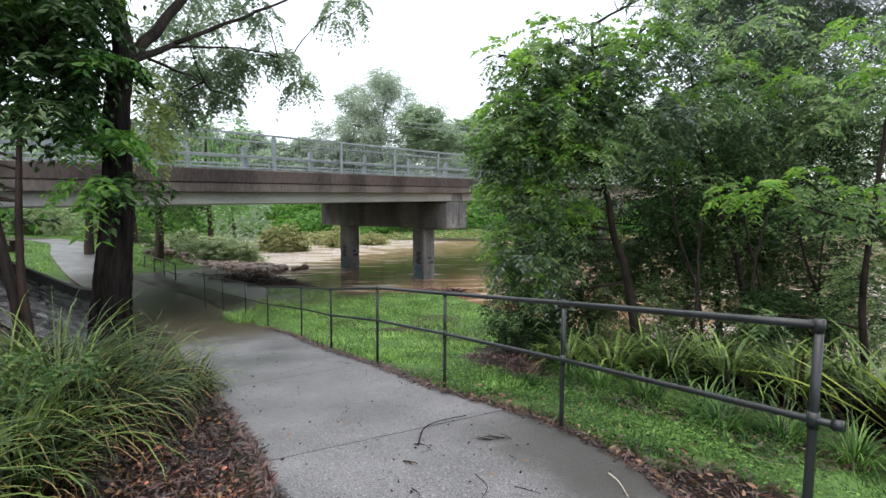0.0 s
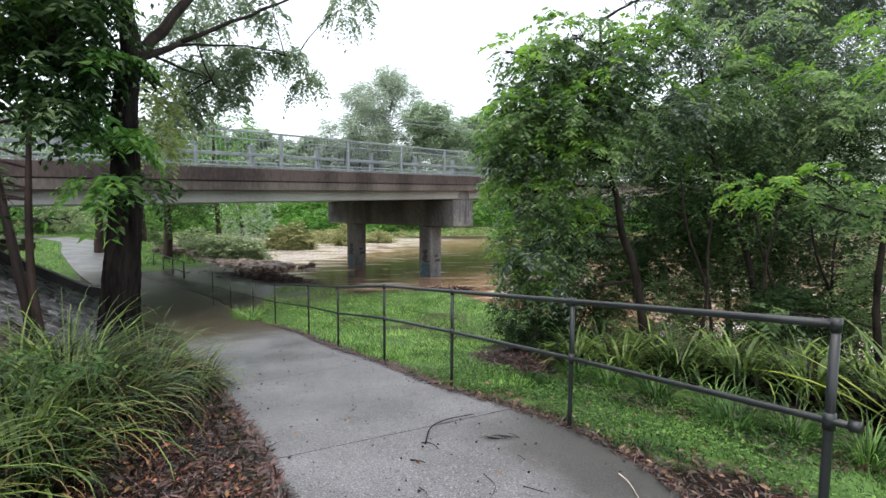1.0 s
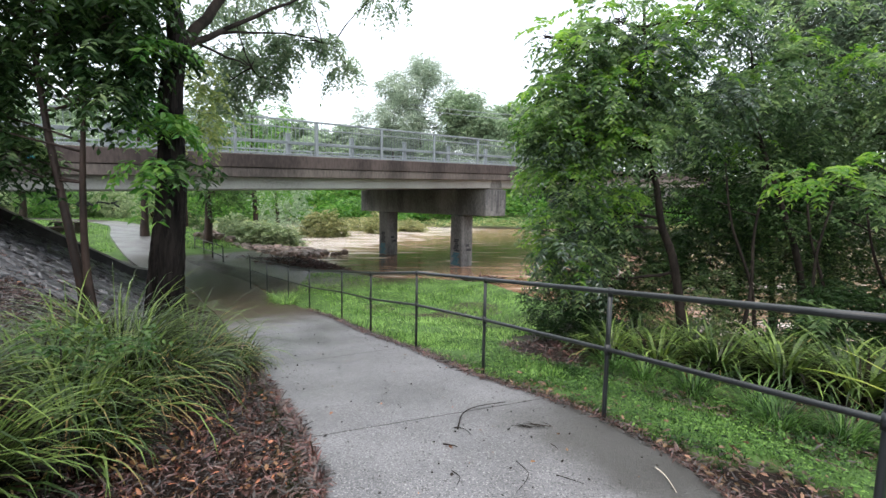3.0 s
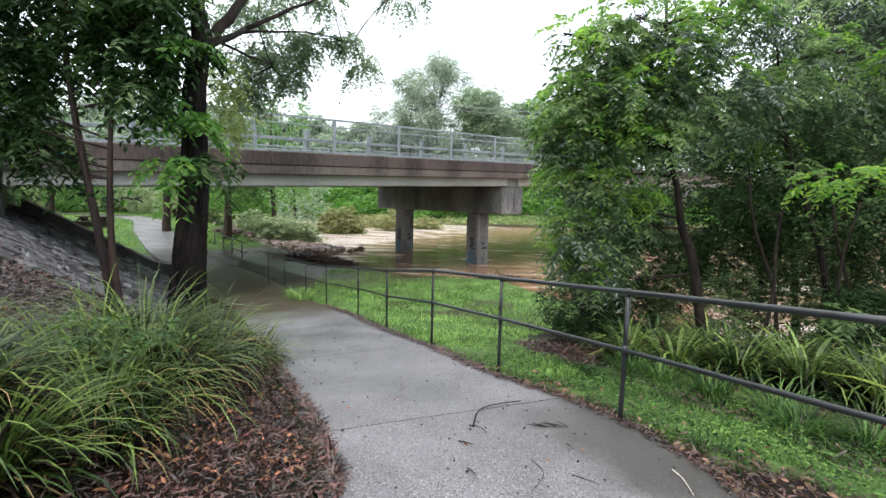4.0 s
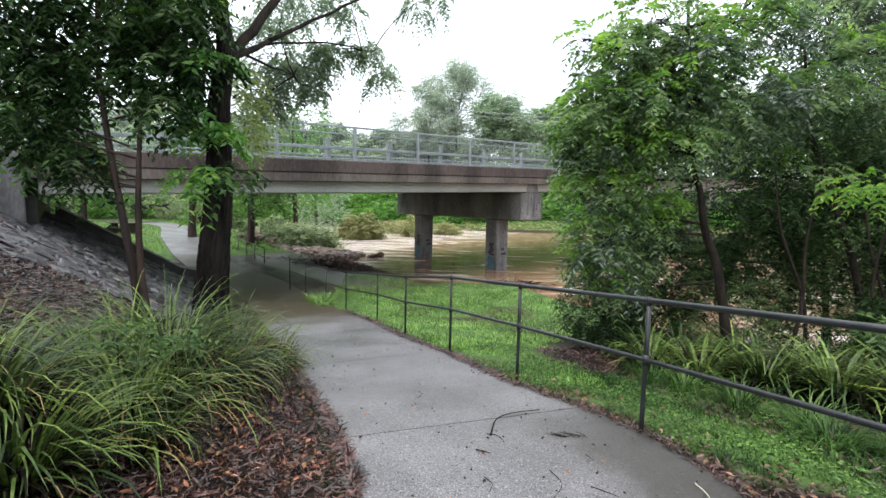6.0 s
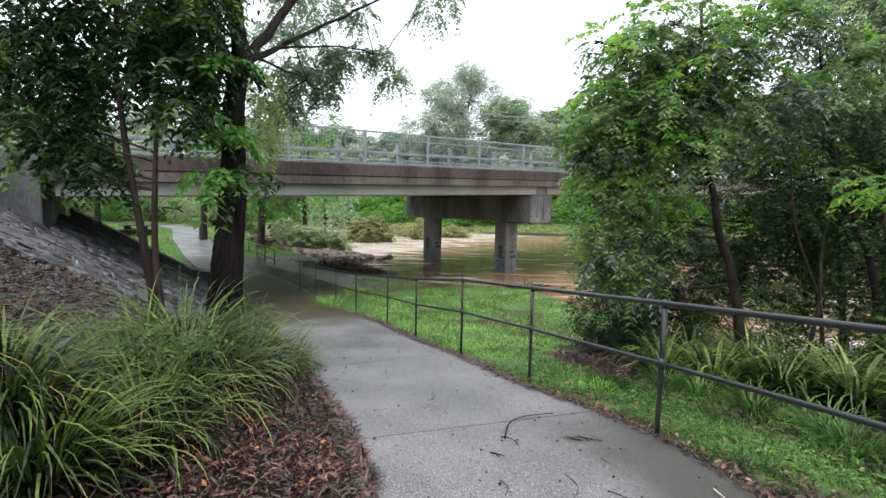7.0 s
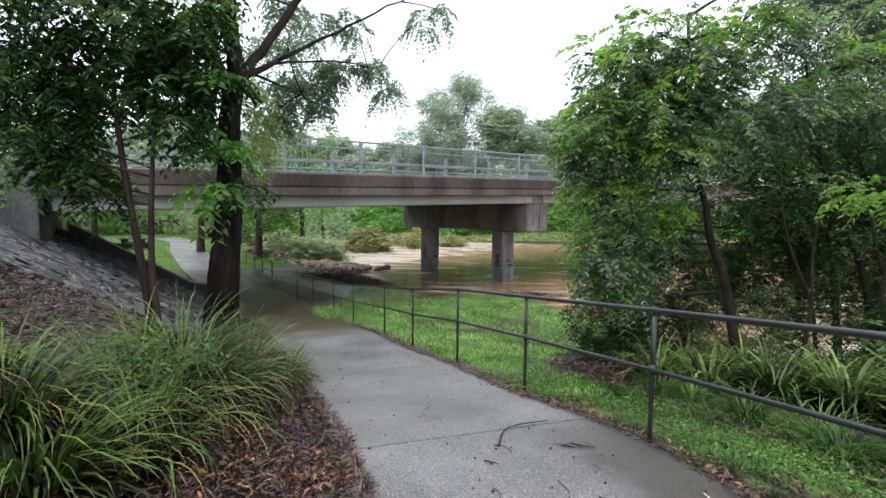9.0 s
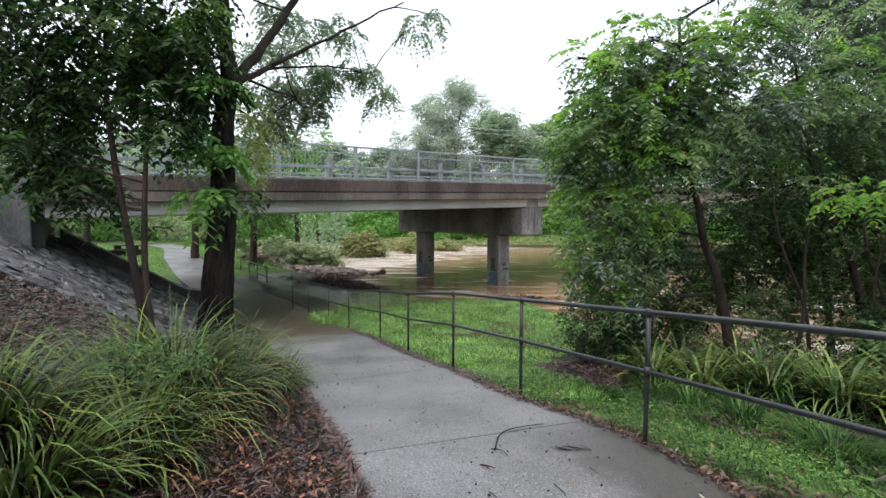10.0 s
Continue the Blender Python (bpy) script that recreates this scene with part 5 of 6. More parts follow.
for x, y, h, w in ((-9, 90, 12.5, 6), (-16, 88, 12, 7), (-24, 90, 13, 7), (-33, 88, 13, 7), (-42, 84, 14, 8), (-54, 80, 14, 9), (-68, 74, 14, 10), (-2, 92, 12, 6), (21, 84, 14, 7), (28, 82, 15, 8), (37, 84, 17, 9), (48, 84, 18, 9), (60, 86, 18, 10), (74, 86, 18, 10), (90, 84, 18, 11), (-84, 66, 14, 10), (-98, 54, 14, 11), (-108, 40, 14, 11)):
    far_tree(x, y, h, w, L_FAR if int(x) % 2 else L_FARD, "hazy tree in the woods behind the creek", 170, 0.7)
wx2 = rng.uniform(-90, 100, 16000)
wp = np.stack([wx2, 88 - 0.0012 * wx2**2 + rng.uniform(-3, 3, 16000), 2.5 + 8.5 * rng.random(16000) ** 1.3 * (0.8 + 0.3 * np.sin(wx2 * 0.45) + 0.15 * np.sin(wx2 * 1.3))], -1)
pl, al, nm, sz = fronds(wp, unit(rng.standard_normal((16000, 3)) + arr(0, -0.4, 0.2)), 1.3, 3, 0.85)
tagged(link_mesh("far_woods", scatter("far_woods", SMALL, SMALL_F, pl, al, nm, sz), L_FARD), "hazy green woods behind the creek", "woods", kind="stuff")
for z0, z1 in ((15.2, 16.4), (14.6, 15.6)):
    t = np.linspace(0, 1, 20)
    w = np.stack([-2 + 40 * t, 68 + 6 * t, z0 + (z1 - z0) * t - 1.2 * np.sin(np.pi * t)], -1)
    tagged(link_mesh("power_line", join_tubes("power_line", [(w, [0.05] * 20, 4, 0)]), M_GALV), "thin pale overhead power line", "cable", "power lines")

# ---- bank of pitched stone, low wall ----


def to_world(s, q):
    return BR_A[0] + s * BR_U[0] + q * BR_V[0], BR_A[1] + s * BR_U[1] + q * BR_V[1]


wall_pts = []
for k in range(14):
    s = -18.5 + 4.6 * k / 13
    x, y = to_world(s, 5.0)
    wall_pts.append((x, y, gz(x, y)))
low_wall = empty("low_wall", (0, 0, 0), "dark concrete upstand with a pale coping down the stone bank", "wall")
V2 = arr(*BR_V, 0)
for nm, half, z0, z1, mt in (("body", 0.12, -0.6, 0.40, M_BLACK), ("coping", 0.17, 0.403, 0.47, M_GIRDER)):
    w = np.array(wall_pts)
    ring = np.stack([w - V2 * half + arr(0, 0, z0), w + V2 * half + arr(0, 0, z0), w + V2 * half + arr(0, 0, z1), w - V2 * half + arr(0, 0, z1)], 1)
    i, j = np.meshgrid(np.arange(13), np.arange(4), indexing="ij")
    f = np.stack([i * 4 + j, (i + 1) * 4 + j, (i + 1) * 4 + (j + 1) % 4, i * 4 + (j + 1) % 4], -1).reshape(-1, 4)
    f = np.concatenate([f, [[0, 1, 2, 3], [52, 55, 54, 53]]])
    link_mesh(nm, raw_mesh(nm, ring.reshape(-1, 3), f), mt, low_wall)

STONE_MESHES = []
for k in range(6):
    bm = bmesh.new()
    r = bmesh.ops.create_cube(bm, size=1.0)
    for v in r["verts"]:
        v.co = Vector((v.co.x * (0.24 + 0.03 * k) + rng.normal(0, 0.03), v.co.y * (0.15 + 0.02 * k) + rng.normal(0, 0.03), v.co.z * 0.10 + rng.normal(0, 0.018)))
    bmesh.ops.bevel(bm, geom=list(bm.edges), offset=0.02, segments=1, affect="EDGES")
    sm = bpy.data.meshes.new("stone")
    bm.to_mesh(sm)
    bm.free()
    sm.materials.append(M_STONE)
    STONE_MESHES.append(sm)
apron = tagged(new("stone_apron"), "wet grey stone pitching on the bank below the bridge", "stone bank", kind="structure")


def slope_frame(x, y):
    e = 0.2
    nx, ny = -(ground_z(x + e, y) - ground_z(x - e, y)) / (2 * e), -(ground_z(x, y + e) - ground_z(x, y - e)) / (2 * e)
    return unit(np.stack([nx, ny, 0 * nx + 1], -1))


spots = []
for q in np.arange(-7.2, 5.0, 0.24):
    for s in np.arange(-24.0, -14.1, 0.33):
        x, y = to_world(s + rng.uniform(-0.1, 0.1) + 0.16 * (round(q / 0.24) % 2), q + rng.uniform(-0.04, 0.04))
        dx, dy = x - O[0], y - O[1]
        l, m = dx * ALONG[0] + dy * ALONG[1], dx * ACROSS[0] + dy * ACROSS[1]
        if m < -1.75 and l > 6.7 + 0.5 * math.sin(x * 2) + max(0, -m - 4) * 0.15 and not (q > -0.4 and s < -18.9) and ground_z(x, y) < 2.25:
            spots.append((x, y, q, s))
spots = np.array(spots)
order = np.argsort(np.hypot(spots[:, 0] + 5.5, spots[:, 1] - 8.5))
nrm = slope_frame(spots[:, 0], spots[:, 1])
zz = ground_z(spots[:, 0], spots[:, 1])
rest_v, rest_f, off = [], [], 0
for c, k in enumerate(order):
    x, y = spots[k, :2]
    up = Vector(nrm[k])
    ax = (Vector((BR_U[0], BR_U[1], 0)) - up * up.dot(Vector((BR_U[0], BR_U[1], 0)))).normalized()
    ax = (Matrix.Rotation(rng.normal(0, 0.5), 3, up) @ ax).normalized()
    si = up.cross(ax)
    m = Matrix(((ax.x, si.x, up.x, x), (ax.y, si.y, up.y, y), (ax.z, si.z, up.z, zz[k] + rng.uniform(-0.012, 0.03)), (0, 0, 0, 1)))
    me = STONE_MESHES[c % 6]
    if c < 300:
        ob = new("stone", me)
        ob.parent, ob.matrix_basis = apron, m
    else:
        co = np.array([v.co for v in me.vertices])
        rest_v.append(co @ np.array(m.to_3x3()).T + np.array(m.translation))
        tri = np.array([[p.vertices[0], p.vertices[i], p.vertices[i + 1]] for p in me.polygons for i in range(1, len(p.vertices) - 1)])
        rest_f.append(tri + off)
        off += len(co)
if rest_v:
    tagged(link_mesh("far_stones", raw_mesh("far_stones", np.concatenate(rest_v), np.concatenate(rest_f)), M_STONES, apron), kind="stuff")

# ---- rip-rap at the water's edge ----
riprap = tagged(new("riprap"), "heap of brown broken rocks at the water's edge", "rocks", kind="stuff")
vs, fs, off = [], [], 0
bm = bmesh.new()
bmesh.ops.create_icosphere(bm, subdivisions=1, radius=1)
ico, icf = np.array([v.co for v in bm.verts]), np.array([[v.index for v in f.verts] for f in bm.faces])
bm.free()
for k in range(620):
    t = rng.random() * 0.75
    x, y = -12.4 + 8.0 * t + rng.normal(0, 0.7), 30.0 - 3.2 * t + rng.normal(0, 0.7)
    sc = rng.uniform(0.08, 0.24) * arr(1.3, 0.9, 0.7)
    v = np.sign(ico) * np.abs(ico) ** 0.6 * (1 + 0.16 * rng.standard_normal((len(ico), 1))) * sc
    a, b3 = rng.uniform(0, 6.28), rng.normal(0, 0.4)
    R = arr((math.cos(a), -math.sin(a), 0), (math.sin(a), math.cos(a), 0), (0, 0, 1)) @ arr((1, 0, 0), (0, math.cos(b3), -math.sin(b3)), (0, math.sin(b3), math.cos(b3)))
    vs.append(v @ R.T + arr(x, y, max(gz(x, y), WATER - 0.1) + sc[2] * 0.5 + 0.08 + 0.3 * rng.random() * (1 - t)))
    fs.append(icf + off)
    off += len(ico)
# dark branches and mud washed up beside the rocks
dx_, dy_ = rng.normal(0, 1, 2600), rng.normal(0, 0.42, 2600)
dp = np.stack([-5.8 + dx_ * 1.2, 21.9 - dx_ * 0.75 + dy_, 0 * dx_], -1)
dp[:, 2] = np.maximum(ground_z(dp[:, 0], dp[:, 1]), WATER) + 0.2 * rng.random(2600) * np.exp(-dx_**2 / 2)
da = unit(rng.standard_normal(dp.shape) * arr(1, 1, 0.25))
tagged(link_mesh("flood_debris", scatter("flood_debris", [(-0.08, 0, 0), (0.08, 0, 0), (0.05, 1, 0), (-0.05, 1, 0), (0, 0.5, 0.1)], [(0, 1, 4), (1, 2, 4), (2, 3, 4), (3, 0, 4)], dp, da, unit(arr(0, 0, 1) + 0.5 * rng.standard_normal(dp.shape)), 0.12 + 0.22 * rng.random(2600)), M_CHIP), "dark heap of flood debris at the water's edge", "debris", kind="stuff")
link_mesh("riprap_rocks", raw_mesh("riprap_rocks", np.concatenate(vs), np.concatenate(fs)), M_ROCK, riprap)

# ---- lawn ----


def in_lawn(x, y):
    dx, dy = x - O[0], y - O[1]
    l, m = dx * ALONG[0] + dy * ALONG[1], dx * ACROSS[0] + dy * ACROSS[1]
    g, _ = path_gap(x, y)
    mud = ((x - 2.1) / 0.75) ** 2 + ((y - 6.9) / 1.1) ** 2 < 1 + 0.5 * np.sin(x * 9) * np.sin(y * 7)
    bare = ((x - 2.15) / 0.62) ** 2 + ((y - 2.62) / 0.48) ** 2 < 0.75 + 0.6 * np.sin(x * 11 + y * 4) * np.sin(y * 13)
    bare |= ((x - 1.2) / 0.3) ** 2 + ((y - 4.25) / 0.42) ** 2 < 0.8 + 0.5 * np.sin(x * 12) * np.sin(y * 11)
    mud = mud | bare
    return (g > 1.2 + 0.1 * np.sin(x * 5 + y * 3) * np.sin(y * 6)) & (m < np.interp(l, [-3, 3, 5, 7, 12.5, 15], [3.6, 3.2, 4.0, 8.2, 8.5, 5.0])) & ~mud & (ground_z(x, y) > -1.54) & (l < 12.8 + 2.2 * (g - 1.2) + 0.4 * np.sin(x * 3))


def lawn(name, n, x0, x1, y0, y1, size, mat, label, tuft=1.0, keep=None):
    x, y = rng.uniform(x0, x1, n), rng.uniform(y0, y1, n)
    ok = in_lawn(x, y)
    if keep is not None:
        ok &= keep(x, y)
    x, y = x[ok], y[ok]
    p = on_ground(x, y, -0.01)
    lie = np.stack([np.sin(x * 0.7 + y * 0.4), np.cos(x * 0.5 - y * 0.6), 0 * x], -1) * 0.8
    al = unit(arr(0, 0, 1) + lie + rng.standard_normal(p.shape) * 0.7 * tuft)
    nm = unit(rng.standard_normal(p.shape))
    patch = 0.75 + 0.35 * np.sin(x * 2.3 + 1) * np.sin(y * 1.9)
    blade = [(-0.07, 0, 0), (0.07, 0, 0), (0.05, 0.55, 0.06), (-0.05, 0.55, 0.06), (0, 1, 0.25)]
    me = scatter(name, blade, [(0, 1, 2), (0, 2, 3), (3, 2, 4)], p, al, nm, size * patch * (0.6 + 0.8 * rng.random(len(p))))
    return tagged(link_mesh(name, me, mat), label, "grass", kind="stuff")


lawn("lawn_grass", 60000, -1, 4.5, 4.2, 8, 0.1, L_LAWN, "wet bright green lawn grass beside the footpath", keep=lambda x, y: x < 0.9 + 0.5 * (y - 4.2) + 0.3 * np.sin(y * 5))
lawn("weedy_grass", 70000, 0.3, 4.6, 1.2, 7, 0.075, L_WEED, "dark weedy grass along the verge", 1.3, keep=lambda x, y: x > 0.7 + 0.5 * (y - 4.2) + 0.3 * np.sin(y * 5))
lawn("far_lawn_grass", 70000, -6, 7, 7, 19, 0.11, L_LAWN, "bright green lawn sloping to the flooded creek")
lawn("matted_tufts", 30000, -6, 4, 4.5, 18, 0.13, L_WEED, "darker matted tufts in the wet lawn", 1.6, keep=lambda x, y: (np.sin(x * 2.9 + 0.8 * np.sin(y * 2.1)) * np.sin(y * 2.3 + 0.9 * np.sin(x * 1.7)) > 0.25) & (rng.random(len(x)) < 0.55))
# broad-leaved weeds near the handrail
x, y = rng.uniform(0.3, 4.2, 42000), rng.uniform(1.5, 7.5, 42000)
ok = in_lawn(x, y) & (np.sin(x * 3.1) * np.sin(y * 2.7) > -0.45)
p = on_ground(x[ok], y[ok], 0.03) + rng.random((ok.sum(), 1)) * arr(0, 0, 0.06)
me = scatter("lawn_weeds", LEAF, LEAF_F, p, unit(rng.standard_normal(p.shape) * arr(1, 1, 0.3)), unit(arr(0, 0, 1) + 0.3 * rng.standard_normal(p.shape)), 0.018 + 0.03 * rng.random(len(p)) ** 1.5)
tagged(link_mesh("lawn_weeds", me, L_WEED), "broad-leaved green weeds in the lawn", "weeds", kind="stuff")
# grass on the meadow beyond the bridge
x, y = rng.uniform(-34, -9, 50000), rng.uniform(21, 44, 50000)
g, _ = path_gap(x, y)
gq = (x - BR_A[0]) * BR_V[0] + (y - BR_A[1]) * BR_V[1]
ok = (np.abs(g) > 1.2) & ((gq > 10.8) | (gq < -0.3)) & (ground_z(x, y) > -1.3) & (ground_z(x, y) < 0.6)
p = on_ground(x[ok], y[ok], -0.01)
me = scatter("meadow_grass", [(-0.1, 0, 0), (0.1, 0, 0), (0, 1, 0.2)], [(0, 1, 2)], p, unit(arr(0, 0, 1) + 0.5 * rng.standard_normal(p.shape)), unit(rng.standard_normal(p.shape)), 0.16)
tagged(link_mesh("meadow_grass", me, L_LAWN), "bright green grass beyond the bridge", "grass", kind="stuff")

# ---- mulch and litter ----
CHIP = [(-0.06, 0, 0), (0.07, 0.03, 0), (0.09, 0.5, 0.09), (-0.08, 0.45, 0.06), (0.05, 1, 0), (-0.03, 1.1, 0.02)]
CHIP_F = [(0, 1, 2), (0, 2, 3), (3, 2, 4), (3, 4, 5)]


BIT = [(-0.3, 0, 0), (0.25, -0.05, 0), (0.35, 0.6, 0.15), (-0.1, 0.9, 0.2), (-0.4, 0.5, 0.1), (0, 0.4, 0.25)]
BIT_F = [(0, 1, 5), (1, 2, 5), (2, 3, 5), (3, 4, 5), (4, 0, 5)]


def strew(name, n, x0, x1, y0, y1, ok, size, mat, label, template=CHIP, faces=CHIP_F, up=0.012, flat=0.25):
    x, y = rng.uniform(x0, x1, n), rng.uniform(y0, y1, n)
    g, run = path_gap(x, y)
    keep = ok(x, y, g)
    x, y, g = x[keep], y[keep], g[keep]
    z = ground_z(x, y)
    onpath = np.abs(g) < 1.03
    z = np.where(onpath, top_z(x, y) + 0.03, z)
    p = np.stack([x, y, z + up * (0.6 + 1.2 * rng.random(len(x)))], -1)
    al = unit(rng.standard_normal(p.shape) * arr(1, 1, flat))
    nm = unit(arr(0, 0, 1) + 0.65 * rng.standard_normal(p.shape))
    me = scatter(name, template, faces, p, al, nm, size * (0.45 + 1.1 * rng.random(len(p))))
    return tagged(link_mesh(name, me, mat), label, "litter", kind="stuff")


spill = lambda x, y: 0.07 * np.sin(x * 7 + y * 5) + 0.05 * np.sin(y * 13)  # noqa: E731
strew("bark_mulch", 70000, -4.6, 0.2, 0.6, 6.5, lambda x, y, g: (g < -1.07 + 0.6 * spill(x, y)), 0.046, M_CHIP, "dark wet bark mulch", up=0.026, flat=0.4)
strew("bank_mulch", 42000, -9.5, -2.5, 2.5, 9.5, lambda x, y, g: (g < -1.6), 0.058, M_CHIP, "wet bark mulch on the bank", up=0.02)
strew("bark_strips", 500, -4.2, 0.2, 0.6, 6.0, lambda x, y, g: (g < -1.06), 0.085, M_TWIG, "long wet bark strips on the mulch", up=0.035, flat=0.3)
def drifts(x, y):
    """Where fallen leaves gather on the mulch."""
    d = 0.05 + 0 * x
    for cx, cy, r in ((-1.57, 3.4, 0.24), (-0.88, 2.72, 0.2), (-1.62, 2.6, 0.3), (-1.3, 2.3, 0.18), (-1.35, 4.3, 0.2)):
        d = d + 0.8 * np.exp(-((x - cx) ** 2 + (y - cy) ** 2) / r**2)
    return d


strew("fallen_leaves", 9000, -3.2, 0.1, 1.0, 6.0, lambda x, y, g: (g < -1.02) & (rng.random(len(x)) < drifts(x, y)), 0.045, M_LITTER, "orange-brown fallen leaves on the mulch", LEAF, LEAF_F, 0.035)
strew("verge_leaves", 750, 0.3, 3.6, 1.2, 6.0, lambda x, y, g: (g > 1.0) & (g < 1.25 + 0.9 * rng.random(len(x)) ** 2), 0.05, M_DULL, "brown fallen leaves along the verge", LEAF, LEAF_F, 0.05)
strew("verge_soil_chips", 16000, -2.5, 3.6, 1.2, 10.0, lambda x, y, g: (g > 1.0) & (g < 1.15 + 0.3 * rng.random(len(x))), 0.05, M_CHIP, "dark soil crumbs and bark along the path edge", up=0.02)
strew("bank_leaves", 500, -8.5, -2.8, 2.5, 9, lambda x, y, g: g < -2.2, 0.06, M_LITTER, "scattered fallen leaves on the mulched bank", LEAF, LEAF_F, 0.04)
strew("path_crumbs", 1300, -4.5, 1.7, 1.6, 11, lambda x, y, g: (np.abs(g) < 0.98) & (rng.random(len(x)) < 0.7), 0.014, M_TWIG, "dark bark crumbs on the wet path", BIT, BIT_F, 0.006, 0.05)
strew("path_debris", 260, -3.0, 1.7, 1.6, 8, lambda x, y, g: np.abs(g) < 0.96, 0.019, M_TWIG, "dark bits of bark and stem on the wet path", BIT, BIT_F, 0.008, 0.05)
strew("path_leaves", 70, -2.0, 1.7, 1.6, 6, lambda x, y, g: np.abs(g) < 0.96, 0.03, M_LITTER, "small brown leaves on the wet path", LEAF, LEAF_F, 0.008, 0.05)
strew("mud_litter", 5000, 1.0, 3.2, 5.6, 8.2, lambda x, y, g: ((x - 2.1) / 0.85) ** 2 + ((y - 6.9) / 1.2) ** 2 < 1, 0.07, M_CHIP, "dark sodden litter on the bare mud", up=0.02, flat=0.3)
strew("corner_chips", 2000, 1.0, 3.0, 1.8, 3.3, lambda x, y, g: (g > 1.02) & (((x - 2.15) / 0.68) ** 2 + ((y - 2.62) / 0.52) ** 2 < 1), 0.05, M_CHIP, "dark sodden chips on the bare corner of the verge", up=0.015, flat=0.3)
strew("corner_dead_leaves", 320, 1.0, 3.0, 1.8, 3.3, lambda x, y, g: (g > 1.02) & (((x - 2.15) / 0.68) ** 2 + ((y - 2.62) / 0.52) ** 2 < 1), 0.06, M_DULL, "curled brown dead leaves on the bare corner of the verge", LEAF, LEAF_F, 0.03)
strew("rail_leaves", 420, 0.8, 1.7, 3.4, 4.9, lambda x, y, g: (g > 1.0) & (((x - 1.2) / 0.36) ** 2 + ((y - 4.2) / 0.55) ** 2 < 1), 0.04, M_DULL, "brown leaves drifted against the handrail post", LEAF, LEAF_F, 0.03)
strew("bed_litter", 9000, 2.2, 6.5, 3.0, 8.2, lambda x, y, g: g > 2.3, 0.08, M_CHIP, "dark litter under the strap plants", up=0.02)


def edge_litter(name, n, size, mat, label, template, faces, spread, side, up, r0=-2.0, r1=9.0):
    """Litter gathered along one edge of the footpath."""
    run = RUN0 + rng.uniform(r0, r1, n)
    off = side * (1.0 + np.abs(rng.normal(0, spread, n)) - 0.03)
    p = path_at(run, off)
    p[:, 2] = np.maximum(ground_z(p[:, 0], p[:, 1]), np.where(np.abs(off) < 1.03, p[:, 2], -9)) + up * (0.5 + rng.random(n))
    me = scatter(name, template, faces, p, unit(rng.standard_normal(p.shape) * arr(1, 1, 0.3)), unit(arr(0, 0, 1) + 0.4 * rng.standard_normal(p.shape)), size * (0.4 + 1.1 * rng.random(n)))
    return tagged(link_mesh(name, me, mat), label, "litter", kind="stuff")


edge_litter("edge_crumbs", 6000, 0.05, M_CHIP, "dark soil and bark along the path edge", CHIP, CHIP_F, 0.11, 1, 0.02)
edge_litter("edge_leaves", 110, 0.034, M_DULL, "brown leaves gathered along the path edge", LEAF, LEAF_F, 0.16, 1, 0.035)
edge_litter("corner_leaves", 150, 0.048, M_DULL, "curled brown leaves on the verge", LEAF, LEAF_F, 0.45, 1, 0.05, -2.2, 0.2)
edge_litter("mulch_edge", 2500, 0.06, M_CHIP, "bark mulch spilled over the path edge", CHIP, CHIP_F, 0.05, -1, 0.02, -2.0, 5.0)


def twig(points, r, label, mat=None):
    p = []
    for x, y in points:
        p.append((x, y, float(top_z(x, y)) + 0.032))
    p = curve_points(p, 14)
    p[:, 2] += 0.012 * np.sin(np.linspace(0, 3.1, 14))
    ob = link_mesh("twig", join_tubes("twig", [(p, np.linspace(r * 0.55, r * 0.25, 14), 6, 0.15)]), mat or M_TWIG)
    return tagged(ob, label, "twig", "twigs on the path")


twig([(0.291, 3.248), (0.354, 3.543), (0.497, 3.719), (0.759, 3.872)], 0.011, "dark bent twig lying on the wet path")
twig([(0.265, 3.267), (0.337, 3.209), (0.378, 3.129)], 0.008, "short dark twig on the wet path")
twig([(0.815, 2.536), (0.874, 2.482), (0.947, 2.457)], 0.007, "short dark twig on the wet path")
twig([(0.173, 2.972), (0.214, 2.933), (0.265, 2.925)], 0.011, "short dark twig on the wet path")
twig([(0.904, 2.971), (0.909, 2.911), (0.929, 2.877)], 0.006, "short dark twig on the wet path")
twig([(0.613, 2.714), (0.646, 2.552), (0.617, 2.452), (0.539, 2.35)], 0.006, "curled dark twig on the wet path")
twig([(-0.88, 3.252), (-0.831, 3.306), (-0.803, 3.441)], 0.009, "dark twig at the mulch edge")
twig([(0.203, 2.591), (0.244, 2.49), (0.223, 2.417)], 0.006, "short dark twig on the wet path")
twig([(1.474, 2.667), (1.478, 2.551), (1.464, 2.408)], 0.008, "pale dry stalk on the path", M_PALE)

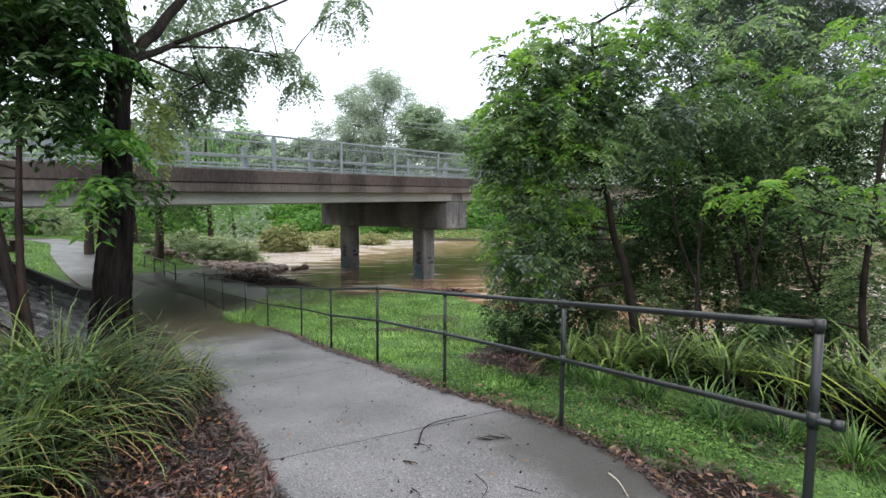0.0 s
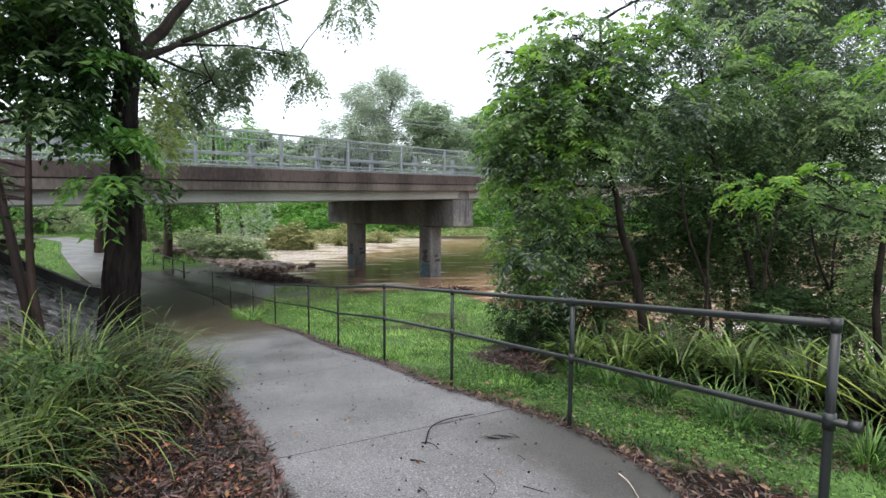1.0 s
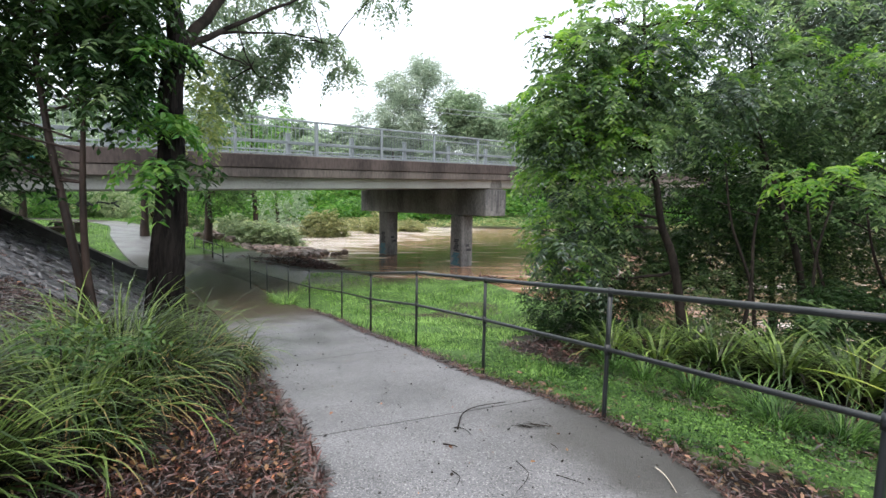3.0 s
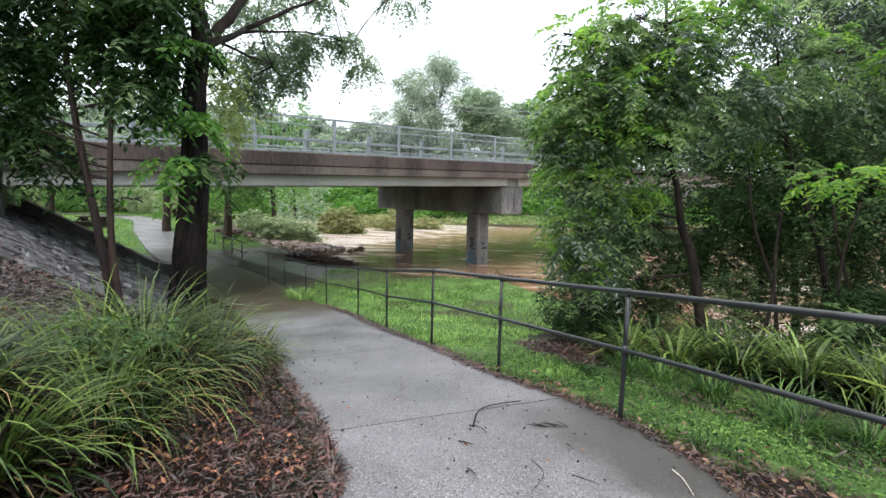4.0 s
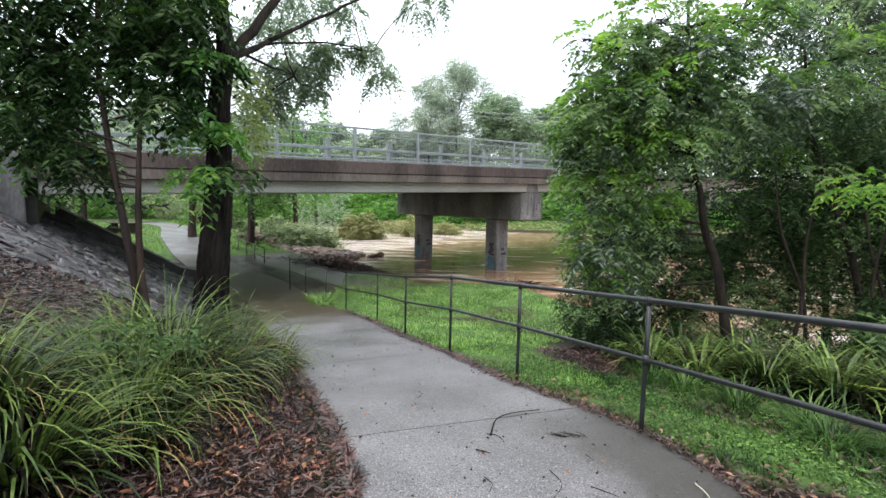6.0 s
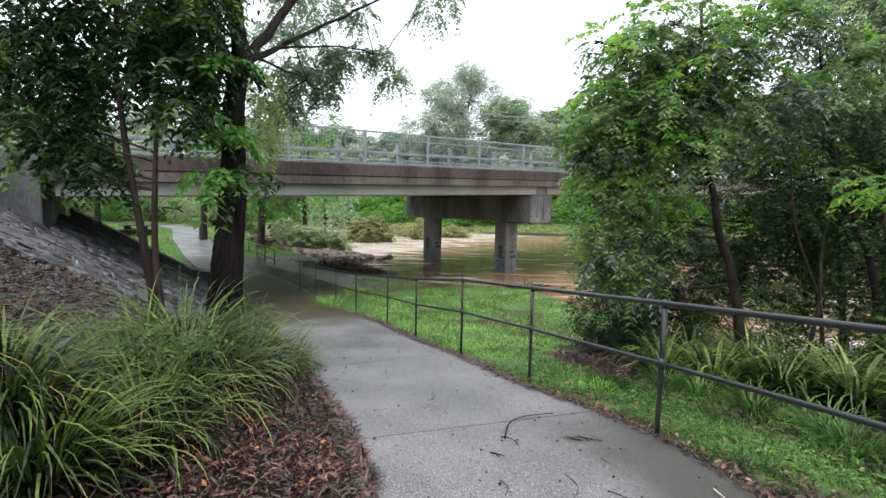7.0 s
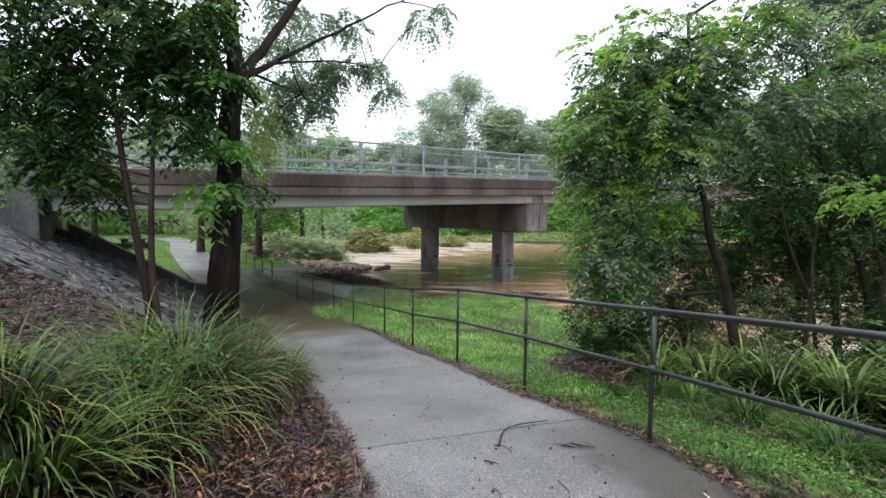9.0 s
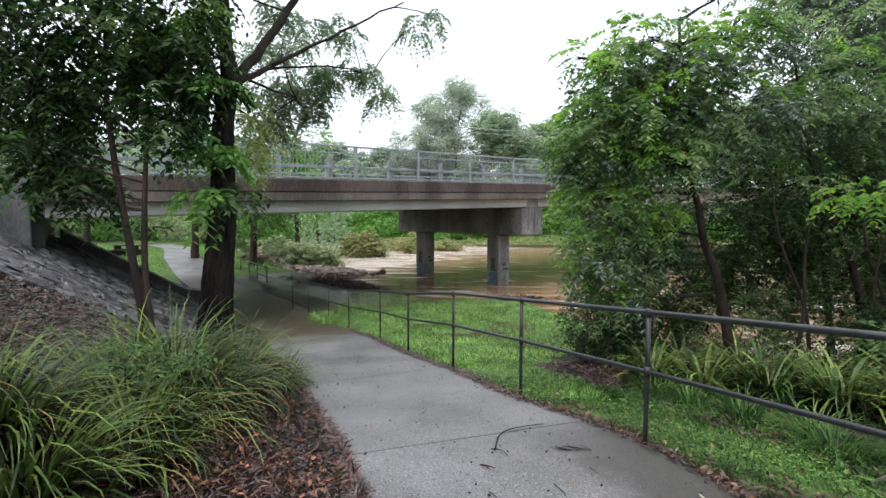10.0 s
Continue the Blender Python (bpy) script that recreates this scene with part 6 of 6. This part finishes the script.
# a broken casuarina spray
tubes = []
for k in range(11):
    a = radians(150 + 24 * rng.standard_normal())
    x0, y0 = 1.0 - 0.018 * k, 3.27 + 0.006 * rng.standard_normal()
    q = np.array([(x0, y0, 0), (x0 + 0.06 * math.cos(a), y0 + 0.06 * math.sin(a), 0), (x0 + 0.13 * math.cos(a), y0 + 0.11 * math.sin(a), 0)])
    q[:, 2] = top_z(q[:, 0], q[:, 1]) + 0.03 + 0.012 * rng.random(3)
    tubes.append((curve_points(q, 5), np.linspace(0.003, 0.0015, 5), 5, 0))
tagged(link_mesh("leafy_twig", join_tubes("leafy_twig", tubes), M_TWIG), "broken dark spray of needles on the wet path", "twig")

# ---- small things beyond and on the bridge ----
x, y = to_world(-17.5, -0.1)
rag = part("cloth_scrap", box(bmesh.new(), (-17.72, -0.345, 2.36), (-17.58, -0.325, 2.46), BR, 0.006), M_CLOTH)
tagged(rag, "turquoise scrap of cloth caught on the bridge edge", "cloth")
bench = empty("picnic_table", (-22.5, 30.5, gz(-22.5, 30.5)), "weathered picnic table on the grass beyond the bridge", "table")
part("tabletop", box(bmesh.new(), (-0.9, -0.38, 0.70), (0.9, 0.38, 0.75), None, 0.01), M_BARK2, bench)
for sgn in (-1, 1):
    part("seat", box(bmesh.new(), (-0.9, sgn * 0.7 - 0.14, 0.42), (0.9, sgn * 0.7 + 0.14, 0.46), None, 0.01), M_BARK2, bench)
    part("leg", box(bmesh.new(), (sgn * 0.6 - 0.04, -0.75, -0.02), (sgn * 0.6 + 0.04, 0.75, 0.41), None, 0.01), M_BARK2, bench)
    part("leg", box(bmesh.new(), (sgn * 0.6 - 0.04, -0.3, 0.39), (sgn * 0.6 + 0.04, 0.3, 0.70), None, 0.01), M_BARK2, bench)

# dark timber bollards beside the flooded path
for x, y in ((-12.9, 25.4), (-13.6, 26.3)):
    bo = link_mesh("bollard", join_tubes("bollard", [(np.linspace((x, y, gz(x, y) - 0.2), (x, y, gz(x, y) + 0.95), 5), [0.085, 0.085, 0.085, 0.085, 0.07], 10, 0.03)]), M_TWIG)
    tagged(bo, "dark weathered timber bollard beside the path", "bollard", "bollards")
# drifted sticks at the foot of the lawn
dp = np.stack([2.4 + rng.normal(0, 0.5, 160), 18.7 + rng.normal(0, 0.12, 160), np.full(160, WATER + 0.05) + 0.12 * rng.random(160)], -1)
tagged(link_mesh("drift_sticks", scatter("drift_sticks", CHIP, CHIP_F, dp, unit(rng.standard_normal(dp.shape) * arr(1, 1, 0.3)), unit(arr(0, 0, 1) + 0.5 * rng.standard_normal(dp.shape)), 0.4), M_CHIP), "small raft of brown drift sticks on the water", "debris", kind="stuff")
